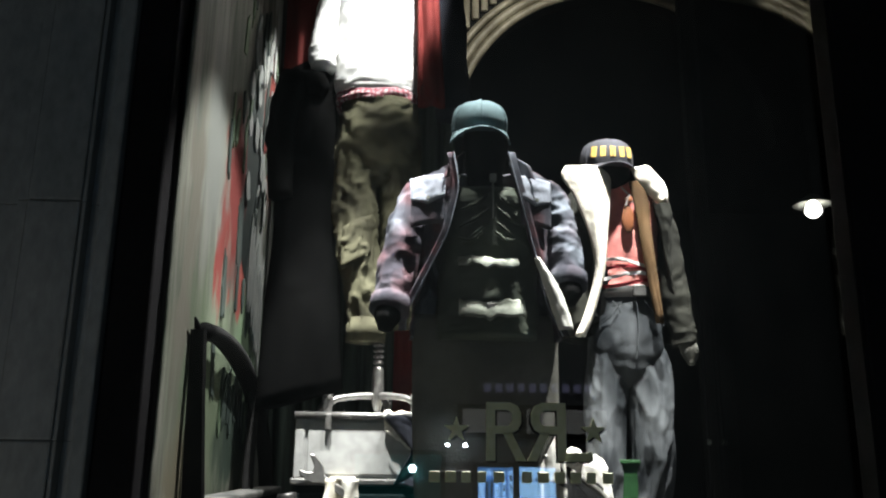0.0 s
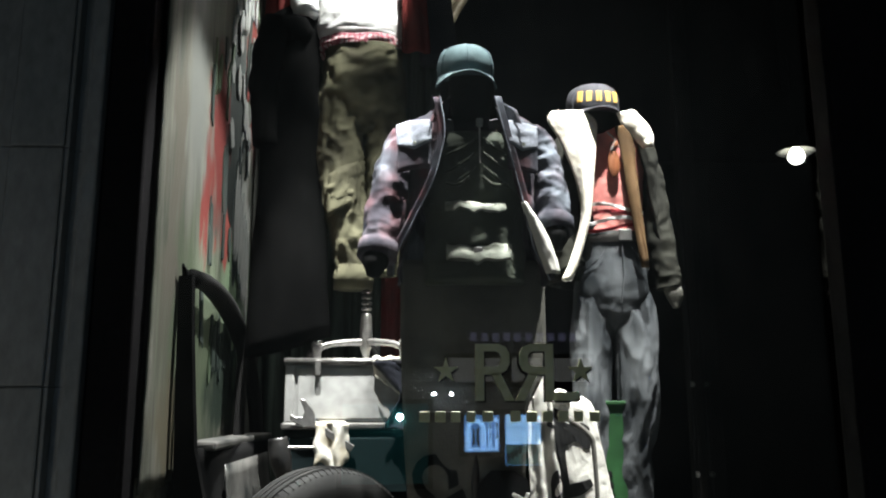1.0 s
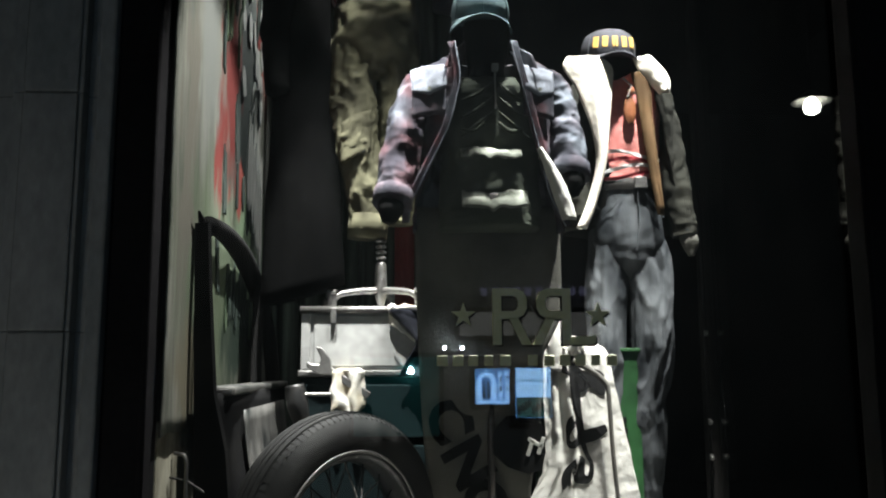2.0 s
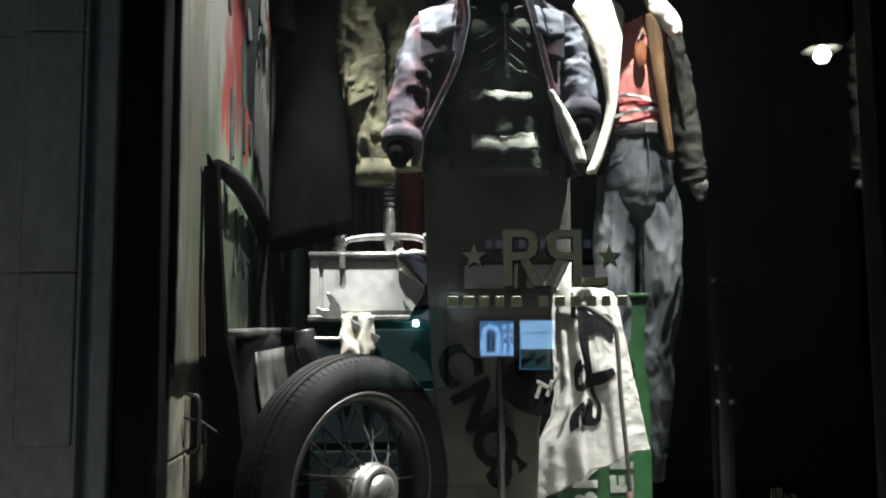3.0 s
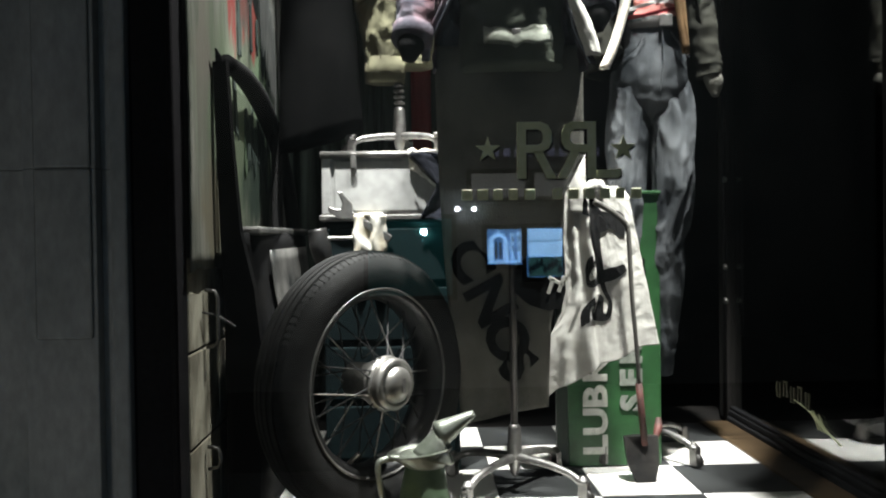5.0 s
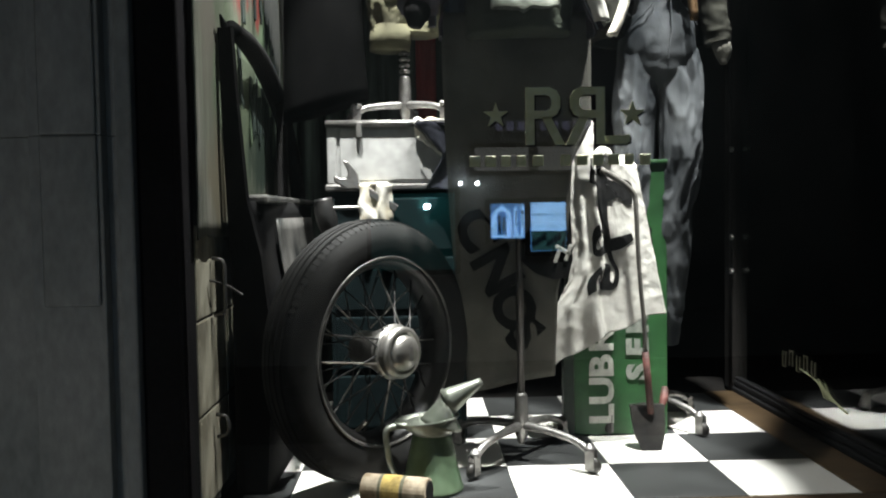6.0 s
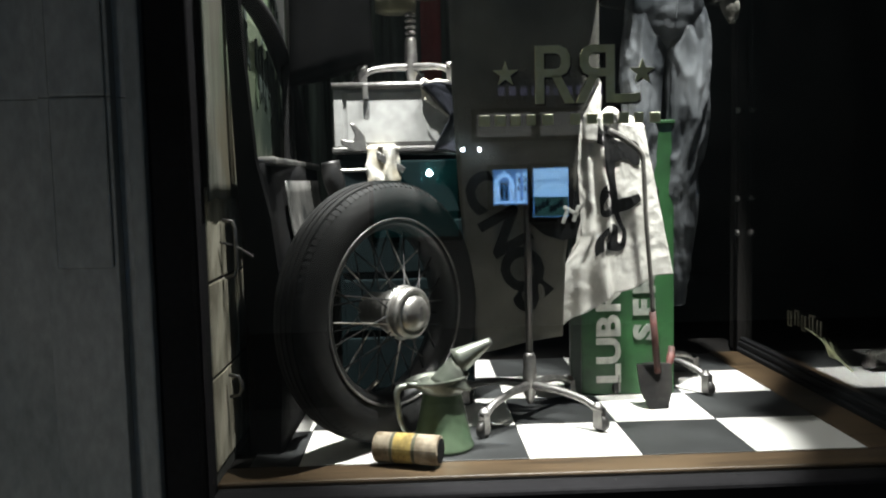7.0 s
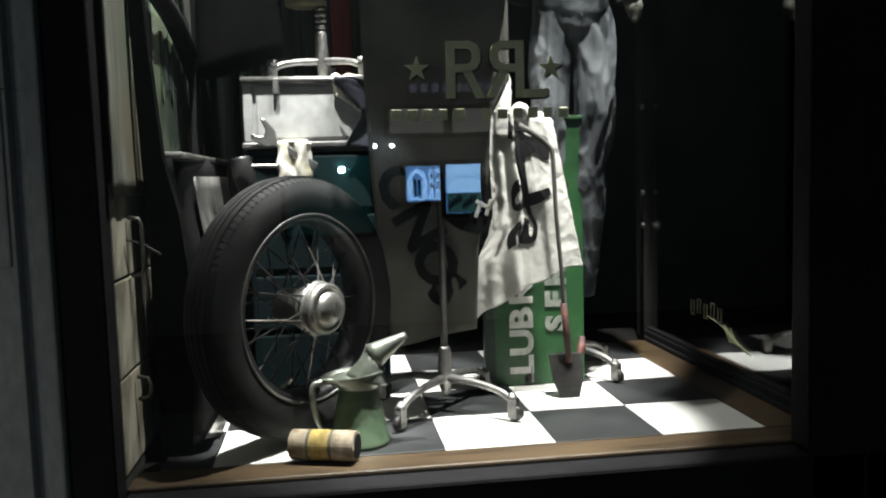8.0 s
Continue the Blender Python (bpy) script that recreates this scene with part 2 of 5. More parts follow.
    navy=mat("navy_wool", (0.012, 0.013, 0.018), 0.95, 0, None, 8),
    rag=mat("white_rag", (0.72, 0.71, 0.66), 0.95, 0, (0.4, 0.36, 0.28), 16, bump=0.4),
    mural=painted("painted_canvas", MURAL),
    mural_green=mat("green_brushwork", (0.2, 0.26, 0.16), 0.8, 0, (0.1, 0.15, 0.09), 5, (3, 5, 0.8), 0.3, 30),
    mural_dark=mat("dark_green_brushwork", (0.06, 0.085, 0.07), 0.8, 0, (0.03, 0.045, 0.04), 5, (3, 5, 1), 0.3, 30),
    mural_white=mat("white_brushwork", (0.62, 0.63, 0.6), 0.8, 0, (0.42, 0.45, 0.43), 6, (3, 8, 1), 0.3, 30),
    shade=mat("white_lamp_enamel", (0.4, 0.4, 0.38), 0.4),
    bulb=glow("lit_bulb", (1.0, 0.95, 0.86), 14),
    screen_blue=glow("lit_blue_screen", (0.12, 0.36, 0.8), 2.4),
    screen_pale=glow("lit_pale_screen", (0.3, 0.58, 0.95), 6.5),
    sign_glow=glow("lit_sign", (0.35, 0.35, 0.55), 0.5),
    screen_dim=glow("dim_screen_green", (0.05, 0.16, 0.16), 2),
    screen_dark=glow("dark_screen_part", (0.01, 0.04, 0.06), 0.6),
    # these two glow only to give the pane its grey and teal reflections
    fascia=glow("dim_grey_glow", (0.5, 0.5, 0.48), 0.45),
    teal_glow=glow("dim_teal_light", (0.05, 0.3, 0.3), 0.09),
    led=glow("lit_lamp_white", (0.85, 0.95, 1.0), 120),
    glass=pane_glass("window_glass", 0.06),
    side_glass=pane_glass("side_glass", 0.26),
)


# ---- mesh helpers ----
def part(name, bm, material, parent=None, label="", smooth=False):
    me = bpy.data.meshes.new(name)
    bmesh.ops.recalc_face_normals(bm, faces=bm.faces)
    bm.to_mesh(me)
    bm.free()
    me.materials.append(material)
    if smooth:
        for p in me.polygons:
            p.use_smooth = True
    ob = new(name, me)
    ob.parent = parent
    if label:
        ob["label"] = label
    return ob


def thing(name, label, category, group=""):
    return tagged(new(name), label, category, group)


def structure(name, bm, material, label="", smooth=False):
    return tagged(part(name, bm, material, None, label, smooth), kind="structure")


def box(lo, hi, bevel=0.0, bm=None, m=None, seg=2):
    """A box between two corners, its edges rounded."""
    own = bmesh.new()
    c = [(a + b) / 2 for a, b in zip(lo, hi)]
    s = [abs(b - a) for a, b in zip(lo, hi)]
    bmesh.ops.create_cube(own, size=1, matrix=Matrix.Translation(c) @ Matrix.Diagonal((*s, 1)))
    if bevel:
        bmesh.ops.bevel(own, geom=own.edges[:], offset=bevel, segments=seg, affect="EDGES", profile=0.5)
    if m is not None:
        bmesh.ops.transform(own, matrix=m, verts=own.verts)
    return merge(bm, own)


def merge(bm, own):
    if bm is None:
        return own
    me = bpy.data.meshes.new("tmp")
    own.to_mesh(me)
    own.free()
    bm.from_mesh(me)
    bpy.data.meshes.remove(me)
    return bm


def loft(rings, closed=True, caps=True, bm=None):
    bm = bm or bmesh.new()
    rows = [[bm.verts.new(p) for p in ring] for ring in rings]
    for a, b in zip(rows, rows[1:]):
        n = len(a)
        for i in range(n if closed else n - 1):
            j = (i + 1) % n
            bm.faces.new((a[i], a[j], b[j], b[i]))
    if caps and closed:
        bm.faces.new(rows[0][::-1])
        bm.faces.new(rows[-1])
    return bm


def axes(d):
    d = Vector(d).normalized()
    u = d.orthogonal().normalized() if abs(d.z) > 0.9 else d.cross(Vector((0, 0, 1))).normalized()
    return u, d.cross(u)


def fold(p, f, seed=0.0, along=(1, 1, 1)):
    """Cloth relief: soft swells with sharp creases on them."""
    q = Vector((p[0] * along[0], p[1] * along[1], p[2] * along[2])) * f + Vector((seed, seed * 0.7, -seed))
    q += noise.noise_vector(q * 0.6) * 0.5
    crease = 0.35 - abs(noise.noise(q * 1.7))
    fine = 0.3 - abs(noise.noise(q * 3.9))
    return 0.55 * noise.noise(q) + 0.9 * crease + 0.4 * fine


def tube(path, radii, n=12, bm=None, caps=True, wrinkle=0.0, freq=14.0, flat=1.0, along=(1, 1, 1)):
    """A round tube along a path, its radius going from point to point, wrinkled like cloth."""
    path = [Vector(p) for p in path]
    radii = radii if hasattr(radii, "__len__") else [radii] * len(path)
    rings, u = [], None
    for k, p in enumerate(path):
        d = (path[min(k + 1, len(path) - 1)] - path[max(k - 1, 0)]).normalized()
        if u is None:
            u = axes(d)[0]
        u = (u - d * u.dot(d)).normalized()
        v = d.cross(u)
        ring = []
        for i in range(n):
            a = 2 * math.pi * i / n
            q = u * math.cos(a) + v * math.sin(a) * flat
            r = radii[k]
            if wrinkle:
                r += wrinkle * fold(p + q * r, freq, 0.0, along)
            ring.append(p + q * r)
        rings.append(ring)
    return loft(rings, True, caps, bm)


def smooth_path(pts, k=4):
    """Points along a Catmull-Rom curve; pts may carry a radius as their fourth number."""
    pts = [np.array(p, float) for p in pts]
    pts = [2 * pts[0] - pts[1], *pts, 2 * pts[-1] - pts[-2]]
    out = []
    for a, b, c, d in zip(pts, pts[1:], pts[2:], pts[3:]):
        for s in range(k):
            t = s / k
            out.append(0.5 * (2 * b + (c - a) * t + (2 * a - 5 * b + 4 * c - d) * t**2 + (3 * b - a - 3 * c + d) * t**3))
    return [*out, pts[-2]]


def limb(pts, n=16, wrinkle=0.006, freq=16, k=6, flat=1.0, bm=None, along=(1, 1, 1)):
    s = smooth_path(pts, k)
    return tube([p[:3] for p in s], [p[3] for p in s], n, bm, True, wrinkle, freq, flat, along)


def lathe(profile, m=None, n=24, bm=None, caps=True):
    """A turned shape: radius and height pairs round the z axis."""
    m = m or Matrix()
    rings = [[m @ Vector((r * math.cos(2 * math.pi * i / n), r * math.sin(2 * math.pi * i / n), z)) for i in range(n)] for r, z in profile]
    return loft(rings, True, caps, bm)


def cyl(a, b, r, r2=None, n=12, bm=None):
    return tube([a, b], [r, r if r2 is None else r2], n, bm)


def slab(outline, depth, m=None, bm=None, bevel=0.0):
    """A flat outline (x, y pairs) given a thickness along z."""
    own = bmesh.new()
    f = own.faces.new([own.verts.new((x, y, 0)) for x, y in outline])
    r = bmesh.ops.extrude_face_region(own, geom=[f])
    bmesh.ops.translate(own, vec=(0, 0, depth), verts=[v for v in r["geom"] if isinstance(v, bmesh.types.BMVert)])
    if bevel:
        bmesh.ops.bevel(own, geom=own.edges[:], offset=bevel, segments=1, affect="EDGES")
    if m is not None:
        bmesh.ops.transform(own, matrix=m, verts=own.verts)
    return merge(bm, own)


def sheet(f, nu, nv, thick=0.003, bm=None):
    """A cloth: f(u, v) gives its points; it gets a back side and a rim."""
    bm = bm or bmesh.new()
    grid = [[Vector(f(i / nu, j / nv)) for j in range(nv + 1)] for i in range(nu + 1)]
    front, back = [], []
    for i in range(nu + 1):
        fr, br = [], []
        for j in range(nv + 1):
            p = grid[i][j]
            du = grid[min(i + 1, nu)][j] - grid[max(i - 1, 0)][j]
            dv = grid[i][min(j + 1, nv)] - grid[i][max(j - 1, 0)]
            nrm = du.cross(dv)
            nrm = nrm.normalized() if nrm.length > 1e-9 else Vector((0, -1, 0))
            fr.append(bm.verts.new(p + nrm * thick / 2))
            br.append(bm.verts.new(p - nrm * thick / 2))
        front.append(fr)
        back.append(br)
    for i in range(nu):
        for j in range(nv):
            bm.faces.new((front[i][j], front[i + 1][j], front[i + 1][j + 1], front[i][j + 1]))
            bm.faces.new((back[i][j], back[i][j + 1], back[i + 1][j + 1], back[i + 1][j]))
    rim = [(i, 0) for i in range(nu)] + [(nu, j) for j in range(nv)] + [(i, nv) for i in range(nu, 0, -1)] + [(0, j) for j in range(nv, 0, -1)]
    for (a, b), (c, d) in zip(rim, rim[1:] + rim[:1]):
        bm.faces.new((front[a][b], back[a][b], back[c][d], front[c][d]))
    return bm


def letters(text, height, m, material, parent, name="lettering", depth=0.002, bold=0.0):
    """Real lettering in the built-in font, as a mesh."""
    cu = bpy.data.curves.new(name, "FONT")
    cu.body, cu.size, cu.extrude, cu.offset = text, height / 0.7, depth / 2, bold
    cu.resolution_u = 3
    tmp = bpy.data.objects.new("tmp", cu)
    scene.collection.objects.link(tmp)
    me = bpy.data.meshes.new_from_object(tmp.evaluated_get(bpy.context.evaluated_depsgraph_get()))
    bpy.data.objects.remove(tmp)
    bpy.data.curves.remove(cu)
    me.transform(m)
    me.materials.clear()
    me.materials.append(material)
    me.name = name
    ob = new(name, me)
    ob.parent = parent
    return ob


FL = 0.75  # the display floor
GLASS_Y = -0.146

# ---- setting ----
structure("ground", box((-40, -60, -0.3), (40, -3.6, -0.12)), M["asphalt"], "dark asphalt street at night")
structure("pavement", box((-40, -3.6, -0.3), (40, -0.25, 0.0), 0.02), M["paving"], "grey stone pavement before the shop")
structure("bulkhead", box((-0.795, -0.2, 0.0), (4.2, -0.11, FL - 0.012), 0.01), M["black_paint"], "black painted panel below the window")
structure("floor", box((-0.8, -0.105, 0.55), (1.12, 1.6, FL - 0.012)), M["dark_wall"], "dark base of the display floor")
structure("trim", box((-0.795, -0.118, FL - 0.03), (1.06, -0.003, FL + 0.001), 0.006), M["wood"], "varnished brown wooden ledge along the glass")
structure("trim", box((0.919, 0.0, FL - 0.03), (1.05, 1.25, FL + 0.001), 0.006), M["wood"], "varnished brown wooden border beside the tiles")
structure("wall_left", box((-0.9, -0.11, 0.0), (-0.8, 1.7, 4.1)), M["grout"], "grey wall of the window recess")
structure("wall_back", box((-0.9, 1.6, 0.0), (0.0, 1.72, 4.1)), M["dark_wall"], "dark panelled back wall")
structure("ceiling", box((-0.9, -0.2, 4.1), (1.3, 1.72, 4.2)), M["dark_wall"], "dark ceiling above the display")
structure("wall_left", box((-3.2, -0.11, 0.0), (-1.2, 0.1, 6.0)), M["stone"], "grey stone facade")
structure("wall_right", box((1.08, -0.2, 0.0), (4.2, -0.08, 6.0), 0.01), M["black_paint"], "black painted shopfront panel")
structure("wall_above", box((-1.2, -0.16, 4.1), (1.08, 0.1, 6.0)), M["stone"], "grey stone above the window")
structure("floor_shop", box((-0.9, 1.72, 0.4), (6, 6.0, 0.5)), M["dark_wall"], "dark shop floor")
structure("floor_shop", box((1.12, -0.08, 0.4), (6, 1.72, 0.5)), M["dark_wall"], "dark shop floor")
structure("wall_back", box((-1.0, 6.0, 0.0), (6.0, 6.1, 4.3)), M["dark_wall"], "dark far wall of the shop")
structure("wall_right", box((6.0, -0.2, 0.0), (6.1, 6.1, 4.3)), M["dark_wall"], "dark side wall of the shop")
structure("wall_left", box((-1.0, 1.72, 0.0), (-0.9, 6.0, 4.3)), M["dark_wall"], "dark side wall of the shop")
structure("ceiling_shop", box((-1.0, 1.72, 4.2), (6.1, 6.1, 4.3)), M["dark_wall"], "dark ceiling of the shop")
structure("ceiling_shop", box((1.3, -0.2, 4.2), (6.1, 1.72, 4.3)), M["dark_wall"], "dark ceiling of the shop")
# the back wall goes on above the arch
arch_c, arch_r = (0.8, 3.2), 0.8
outline = [(0.0, 3.2)] + [(arch_c[0] - arch_r * math.cos(math.pi * k / 24), 3.2 + arch_r * math.sin(math.pi * k / 24)) for k in range(25)] + [(1.7, 3.2), (1.7, 4.1), (0.0, 4.1)]
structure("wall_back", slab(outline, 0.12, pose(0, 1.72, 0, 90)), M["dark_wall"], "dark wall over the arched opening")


def arch(r, w, y, material, name):
    pts = [Vector((arch_c[0] - r * math.cos(math.pi * k / 32), y, 3.2 + r * math.sin(math.pi * k / 32))) for k in range(22)]
    structure(name, tube(pts, w, 8), material, "gilt rounded moulding round the arched opening", True)


for r, w in ((0.80, 0.022), (0.845, 0.026), (0.895, 0.02)):
    arch(r, w, 1.585, M["mould"], "trim")

flutes = structure("trim", box((-0.2, 1.588, 4.06), (0.9, 1.6, 4.1)), M["mould"], "pale fluted panel beside the arch")
for k in range(24):
    x = -0.18 + 0.045 * k
    z0 = 3.2 + math.sqrt(max(0.0, 0.93**2 - (x + 0.018 - 0.8) ** 2)) if x > -0.1 else 2.4
    if z0 < 4.05:
        part("flute", box((x, 1.57, z0), (x + 0.036, 1.598, 4.06), 0.008), M["mould"], flutes)

# black window frame
for x0, x1, y0 in ((-0.898, -0.797, -0.2), (0.928, 1.085, -0.2)):
    structure("window_frame", box((x0, y0, 0.0), (x1, -0.1, 4.1), 0.008), M["black_paint"], "black painted upright of the window frame")
structure("window_frame", cyl((-0.802, -0.2, 0.0), (-0.802, -0.2, 4.1), 0.008), M["black_paint"], "slim black bead of the frame", True)
structure("window_frame", box((0.918, -0.2, 0.75), (0.93, -0.13, 4.1), 0.003), M["black_paint"], "worn dark edge of the frame")
structure("window_frame", box((-0.797, -0.2, 2.95 + 1.0), (0.928, -0.1, 4.1), 0.01), M["black_paint"], "black head of the window frame")
# glass
g = structure("window_1", box((-0.797, GLASS_Y, FL - 0.01), (0.928, GLASS_Y + 0.006, 3.95)), M["glass"], "large clear shop window pane")
g.visible_shadow = False
g = structure("window_2", box((1.062, -0.1, FL + 0.05), (1.068, 1.25, 4.1)), M["side_glass"], "clear side pane of the display")
g.visible_shadow = False
for z0, z1, x0, x1 in ((FL - 0.02, FL + 0.02, 1.04, 1.11), (FL + 0.02, FL + 0.045, 1.05, 1.1), (FL + 0.045, FL + 0.06, 1.056, 1.085)):
    structure("window_frame", box((x0, -0.1, z0), (x1, 1.27, z1), 0.006), M["black_paint"], "stepped dark rail below the side pane")
structure("window_frame", box((1.04, 1.25, FL), (1.11, 1.33, 4.1), 0.01), M["dark_wall"], "dark upright at the end of the side pane")
structure("window_frame", cyl((1.035, 1.245, FL), (1.035, 1.245, 4.1), 0.008), M["black_paint"], "thin dull bead of the upright", True)
# stone pilaster with its panel
structure("pilaster", box((-0.936, -0.222, 0.0), (-0.899, -0.1, 6.0), 0.006), M["stone"], "pale stone edge of the pilaster")
structure("pilaster", box((-1.9, -0.13, 0.0), (-0.938, -0.1, 6.0)), M["stone"], "flat ground of the stone pilaster")
# floor tiles
TILE = 0.305


def tile_mesh(name, w, d, material):
    me = bpy.data.meshes.new(name)
    bm = box((0.001, 0.001, -0.012), (w - 0.001, d - 0.001, 0.0), 0.0012, seg=1)
    bm.to_mesh(me)
    bm.free()
    me.materials.append(material)
    return me


floor_ob = bpy.data.objects["floor"]
full = {k: tile_mesh("floor_tile", TILE, TILE, M[k]) for k in ("tile_white", "tile_black")}
thin = {k: tile_mesh("floor_tile", 0.13, TILE, M[k]) for k in ("tile_white", "tile_black")}
for i in range(-3, 3):
    for j in range(4):
        k = "tile_white" if (i + j) % 2 == 0 else "tile_black"
        t = new("floor_tile", (thin if i == -3 else full)[k])
        t.parent = floor_ob
        t.location = (i * TILE if i > -3 else -2 * TILE - 0.13, j * TILE, FL + 0.001 * ((i * 7 + j * 3) % 3) / 3)
# wall tiles
wall_ob = bpy.data.objects["wall_left"]
wt = bpy.data.meshes.new("wall_tile")
bm = box((-0.012, 0.003, 0.003), (0.004, 0.297, 0.237), 0.004, seg=2)
bm.to_mesh(wt)
bm.free()
wt.materials.append(M["wall_tile"])
for r in range(3):
    for c in range(6):
        t = new("wall_tile", wt)
        t.parent = wall_ob
        t.location = (-0.8, -0.1 + 0.3 * c, FL + 0.02 + 0.24 * r)
        t.rotation_euler = (0, radians(0.3 * ((r + c) % 3 - 1)), 0)

# stone blocks of the pilaster
pil = bpy.data.objects["pilaster.001"]
for z0, z1 in ((0.0, 0.557), (0.5575, 1.699), (1.6995, 2.269), (2.2695, 2.839), (2.8395, 3.409), (3.4095, 4.2), (4.203, 5.2)):
    part("stone_block", box((-1.142, -0.2, z0), (-0.976, -0.131, z1), 0.003), M["stone"], pil)
    part("stone_block", box((-0.976, -0.168, z0), (-0.936, -0.131, z1), 0.003), M["stone"], pil)
    part("stone_block", box((-1.6, -0.165, z0), (-1.142, -0.131, z1), 0.003), M["stone"], pil)
for z0, z1 in ((1.305, 1.6985), (1.7, 2.2685), (2.27, 2.8385), (2.84, 3.4)):
    part("raised_panel", box((-1.115, -0.208, z0), (-0.986, -0.199, z1), 0.006), M["stone"], pil)

# curtain behind
def curtain_f(x0, x1, y, z0, z1, amp):
    return lambda u, v: (x0 + (x1 - x0) * u, y + amp * math.sin(u * (x1 - x0) * 70 + 0.6 * math.sin(v * 3)) + 0.01 * noise.noise((u * 9, v * 4, 1)), z0 + (z1 - z0) * v)


c = thing("curtain", "dark green pleated curtain hanging behind the display", "curtain")
part("cloth", sheet(curtain_f(-0.78, 0.0, 1.45, FL, 3.95, 0.025), 90, 10), M["curtain"], c, smooth=True)
part("curtain_rod", cyl((-0.79, 1.45, 3.97), (0.05, 1.45, 3.97), 0.015), M["cast"], c)
c = thing("hanging_cloth", "dull red cloth hanging behind the stand", "cloth")
part("cloth", sheet(curtain_f(-0.25, -0.17, 1.25, 1.2, 2.35, 0.012), 20, 10), M["red_cloth"], c, smooth=True)
part("batten", cyl((-0.26, 1.25, 2.36), (-0.16, 1.25, 2.36), 0.012), M["cast"], c)
part("cord", cyl((-0.21, 1.25, 2.36), (-0.21, 1.25, 4.1), 0.003), M["cast"], c)
c = thing("hanging_cloth", "red cloth hanging high beside the painted canvas", "cloth")
part("cloth", sheet(curtain_f(-0.75, -0.52, 1.1, 2.9, 3.75, 0.015), 24, 10), M["red_cloth"], c, smooth=True)
part("batten", cyl((-0.76, 1.1, 3.76), (-0.5, 1.1, 3.76), 0.012), M["cast"], c)
part("cord", cyl((-0.63, 1.1, 3.76), (-0.63, 1.1, 4.1), 0.003), M["cast"], c)

# painted canvas on the left wall
mural = thing("painted_canvas", "weathered painted canvas with red, green and white brushwork", "painting")


def wob(s, f=9.0, a=0.012):
    return a * noise.noise((s * f, 3.1, 0.2))


def mural_f(u, v):
    y = -0.135 + 1.3 * u + (wob(v * 2.4) if u < 0.05 else 0)
    z = 1.455 + 2.4 * v + (wob(u * 3, 6, 0.02) if v < 0.02 else 0)
    return (-0.778 + 0.010 * noise.noise((y * 6, z * 1.2, 0)), y, z)


part("canvas", sheet(mural_f, 40, 60, 0.006), M["mural"], mural, smooth=True)


def stroke(name, y, z, w, h, material, seed, rag=0.25, n=22, lift=0.0, lean=0.0):
    """One irregular patch of paint lying on the canvas."""
    out = []
    for k in range(n):
        a = 2 * math.pi * k / n
        s = 1 + rag * noise.noise((math.cos(a) * 2.2 + seed, math.sin(a) * 2.2, seed * 1.7))
        sq = max(abs(math.cos(a)), abs(math.sin(a))) ** -0.5
        yy, zz = w / 2 * math.cos(a) * s * sq, h / 2 * math.sin(a) * s * sq
        out.append((yy + lean * zz, zz))
    m = Matrix.Translation((-0.776 + lift, y, z)) @ Matrix(((0, 0, 1, 0), (1, 0, 0, 0), (0, 1, 0, 0), (0, 0, 0, 1)))
    return part(name, slab(out, 0.004, m), material, mural)


for k in range(7):
    stroke("drip", 0.78 + 0.045 * k, 2.36 - 0.035 * k + 0.02 * (k % 2), 0.042, 0.34 - 0.02 * (k % 3), M["mural_white"], 20 + k, 0.35, 20, 0.005)
rnd = random.Random(5)
for k in range(26):
    stroke("leaf_dab", 0.6 + 0.42 * rnd.random(), 2.6 + 0.75 * rnd.random(), 0.035 + 0.03 * rnd.random(), 0.09 + 0.05 * rnd.random(), M["mural_white"], 40 + k, 0.4, 14, 0.006, rnd.uniform(-0.3, 0.3))
for k in range(34):
    stroke("leaf_dab", 0.35 + 0.75 * rnd.random(), 1.75 + 1.6 * rnd.random(), 0.02 + 0.03 * rnd.random(), 0.1 + 0.12 * rnd.random(), M[("mural_dark", "mural_green", "mural_dark")[k % 3]], 120 + k, 0.6, 16, 0.004, rnd.uniform(-0.25, 0.25))
for k in range(9):
    stroke("drip", 0.5 + 0.05 * k, 1.86 - 0.012 * k * (k % 2), 0.035, 0.16, M["mural_dark"], 180 + k, 0.5, 16, 0.004)
# torn ragged scraps at the bottom of the canvas
for k, (y, h) in enumerate(((0.12, 0.3), (0.2, 0.22))):
    part("torn_fold", limb([(-0.765, y, 1.46 + h, 0.006), (-0.755, y + 0.01, 1.46 + h / 2, 0.012), (-0.765, y + 0.03, 1.44, 0.006)], 8, 0.003), M["mural"], mural, smooth=True)

# ---- black car door leaning on the left wall ----
door = thing("car_door", "old black car door leaning on the wall, window open", "car door")


def belly(z):
    return -0.668 + 0.05 * math.exp(-((z - 1.15) / 0.22) ** 2) - 0.03 * max(0, z - 1.55)


rings = []
for k in range(22):
    z = FL + 0.004 + (1.545 - FL) * k / 21
    xo, xi = belly(z), -0.755
    y1 = 1.1 - 0.1 * (k / 21 - 1) ** 2
    rings.append([Vector(p) for p in ((xi, 0.1, z), (xo - 0.02, 0.1, z), (xo, 0.118, z), (xo + 0.012, 0.5, z), (xo, y1 - 0.02, z), (xo - 0.02, y1, z), (xi, y1, z))])
part("lower_panel", loft(rings), M["door_black"], door, smooth=True)
part("scuffed_skin", sheet(lambda u, v: (belly(1.2 + 0.3 * v) + 0.016, 0.2 + 0.75 * u, 1.2 + 0.3 * v), 12, 8, 0.004), M["door_dirty"], door, "scuffed grey patch of bare paint", True)
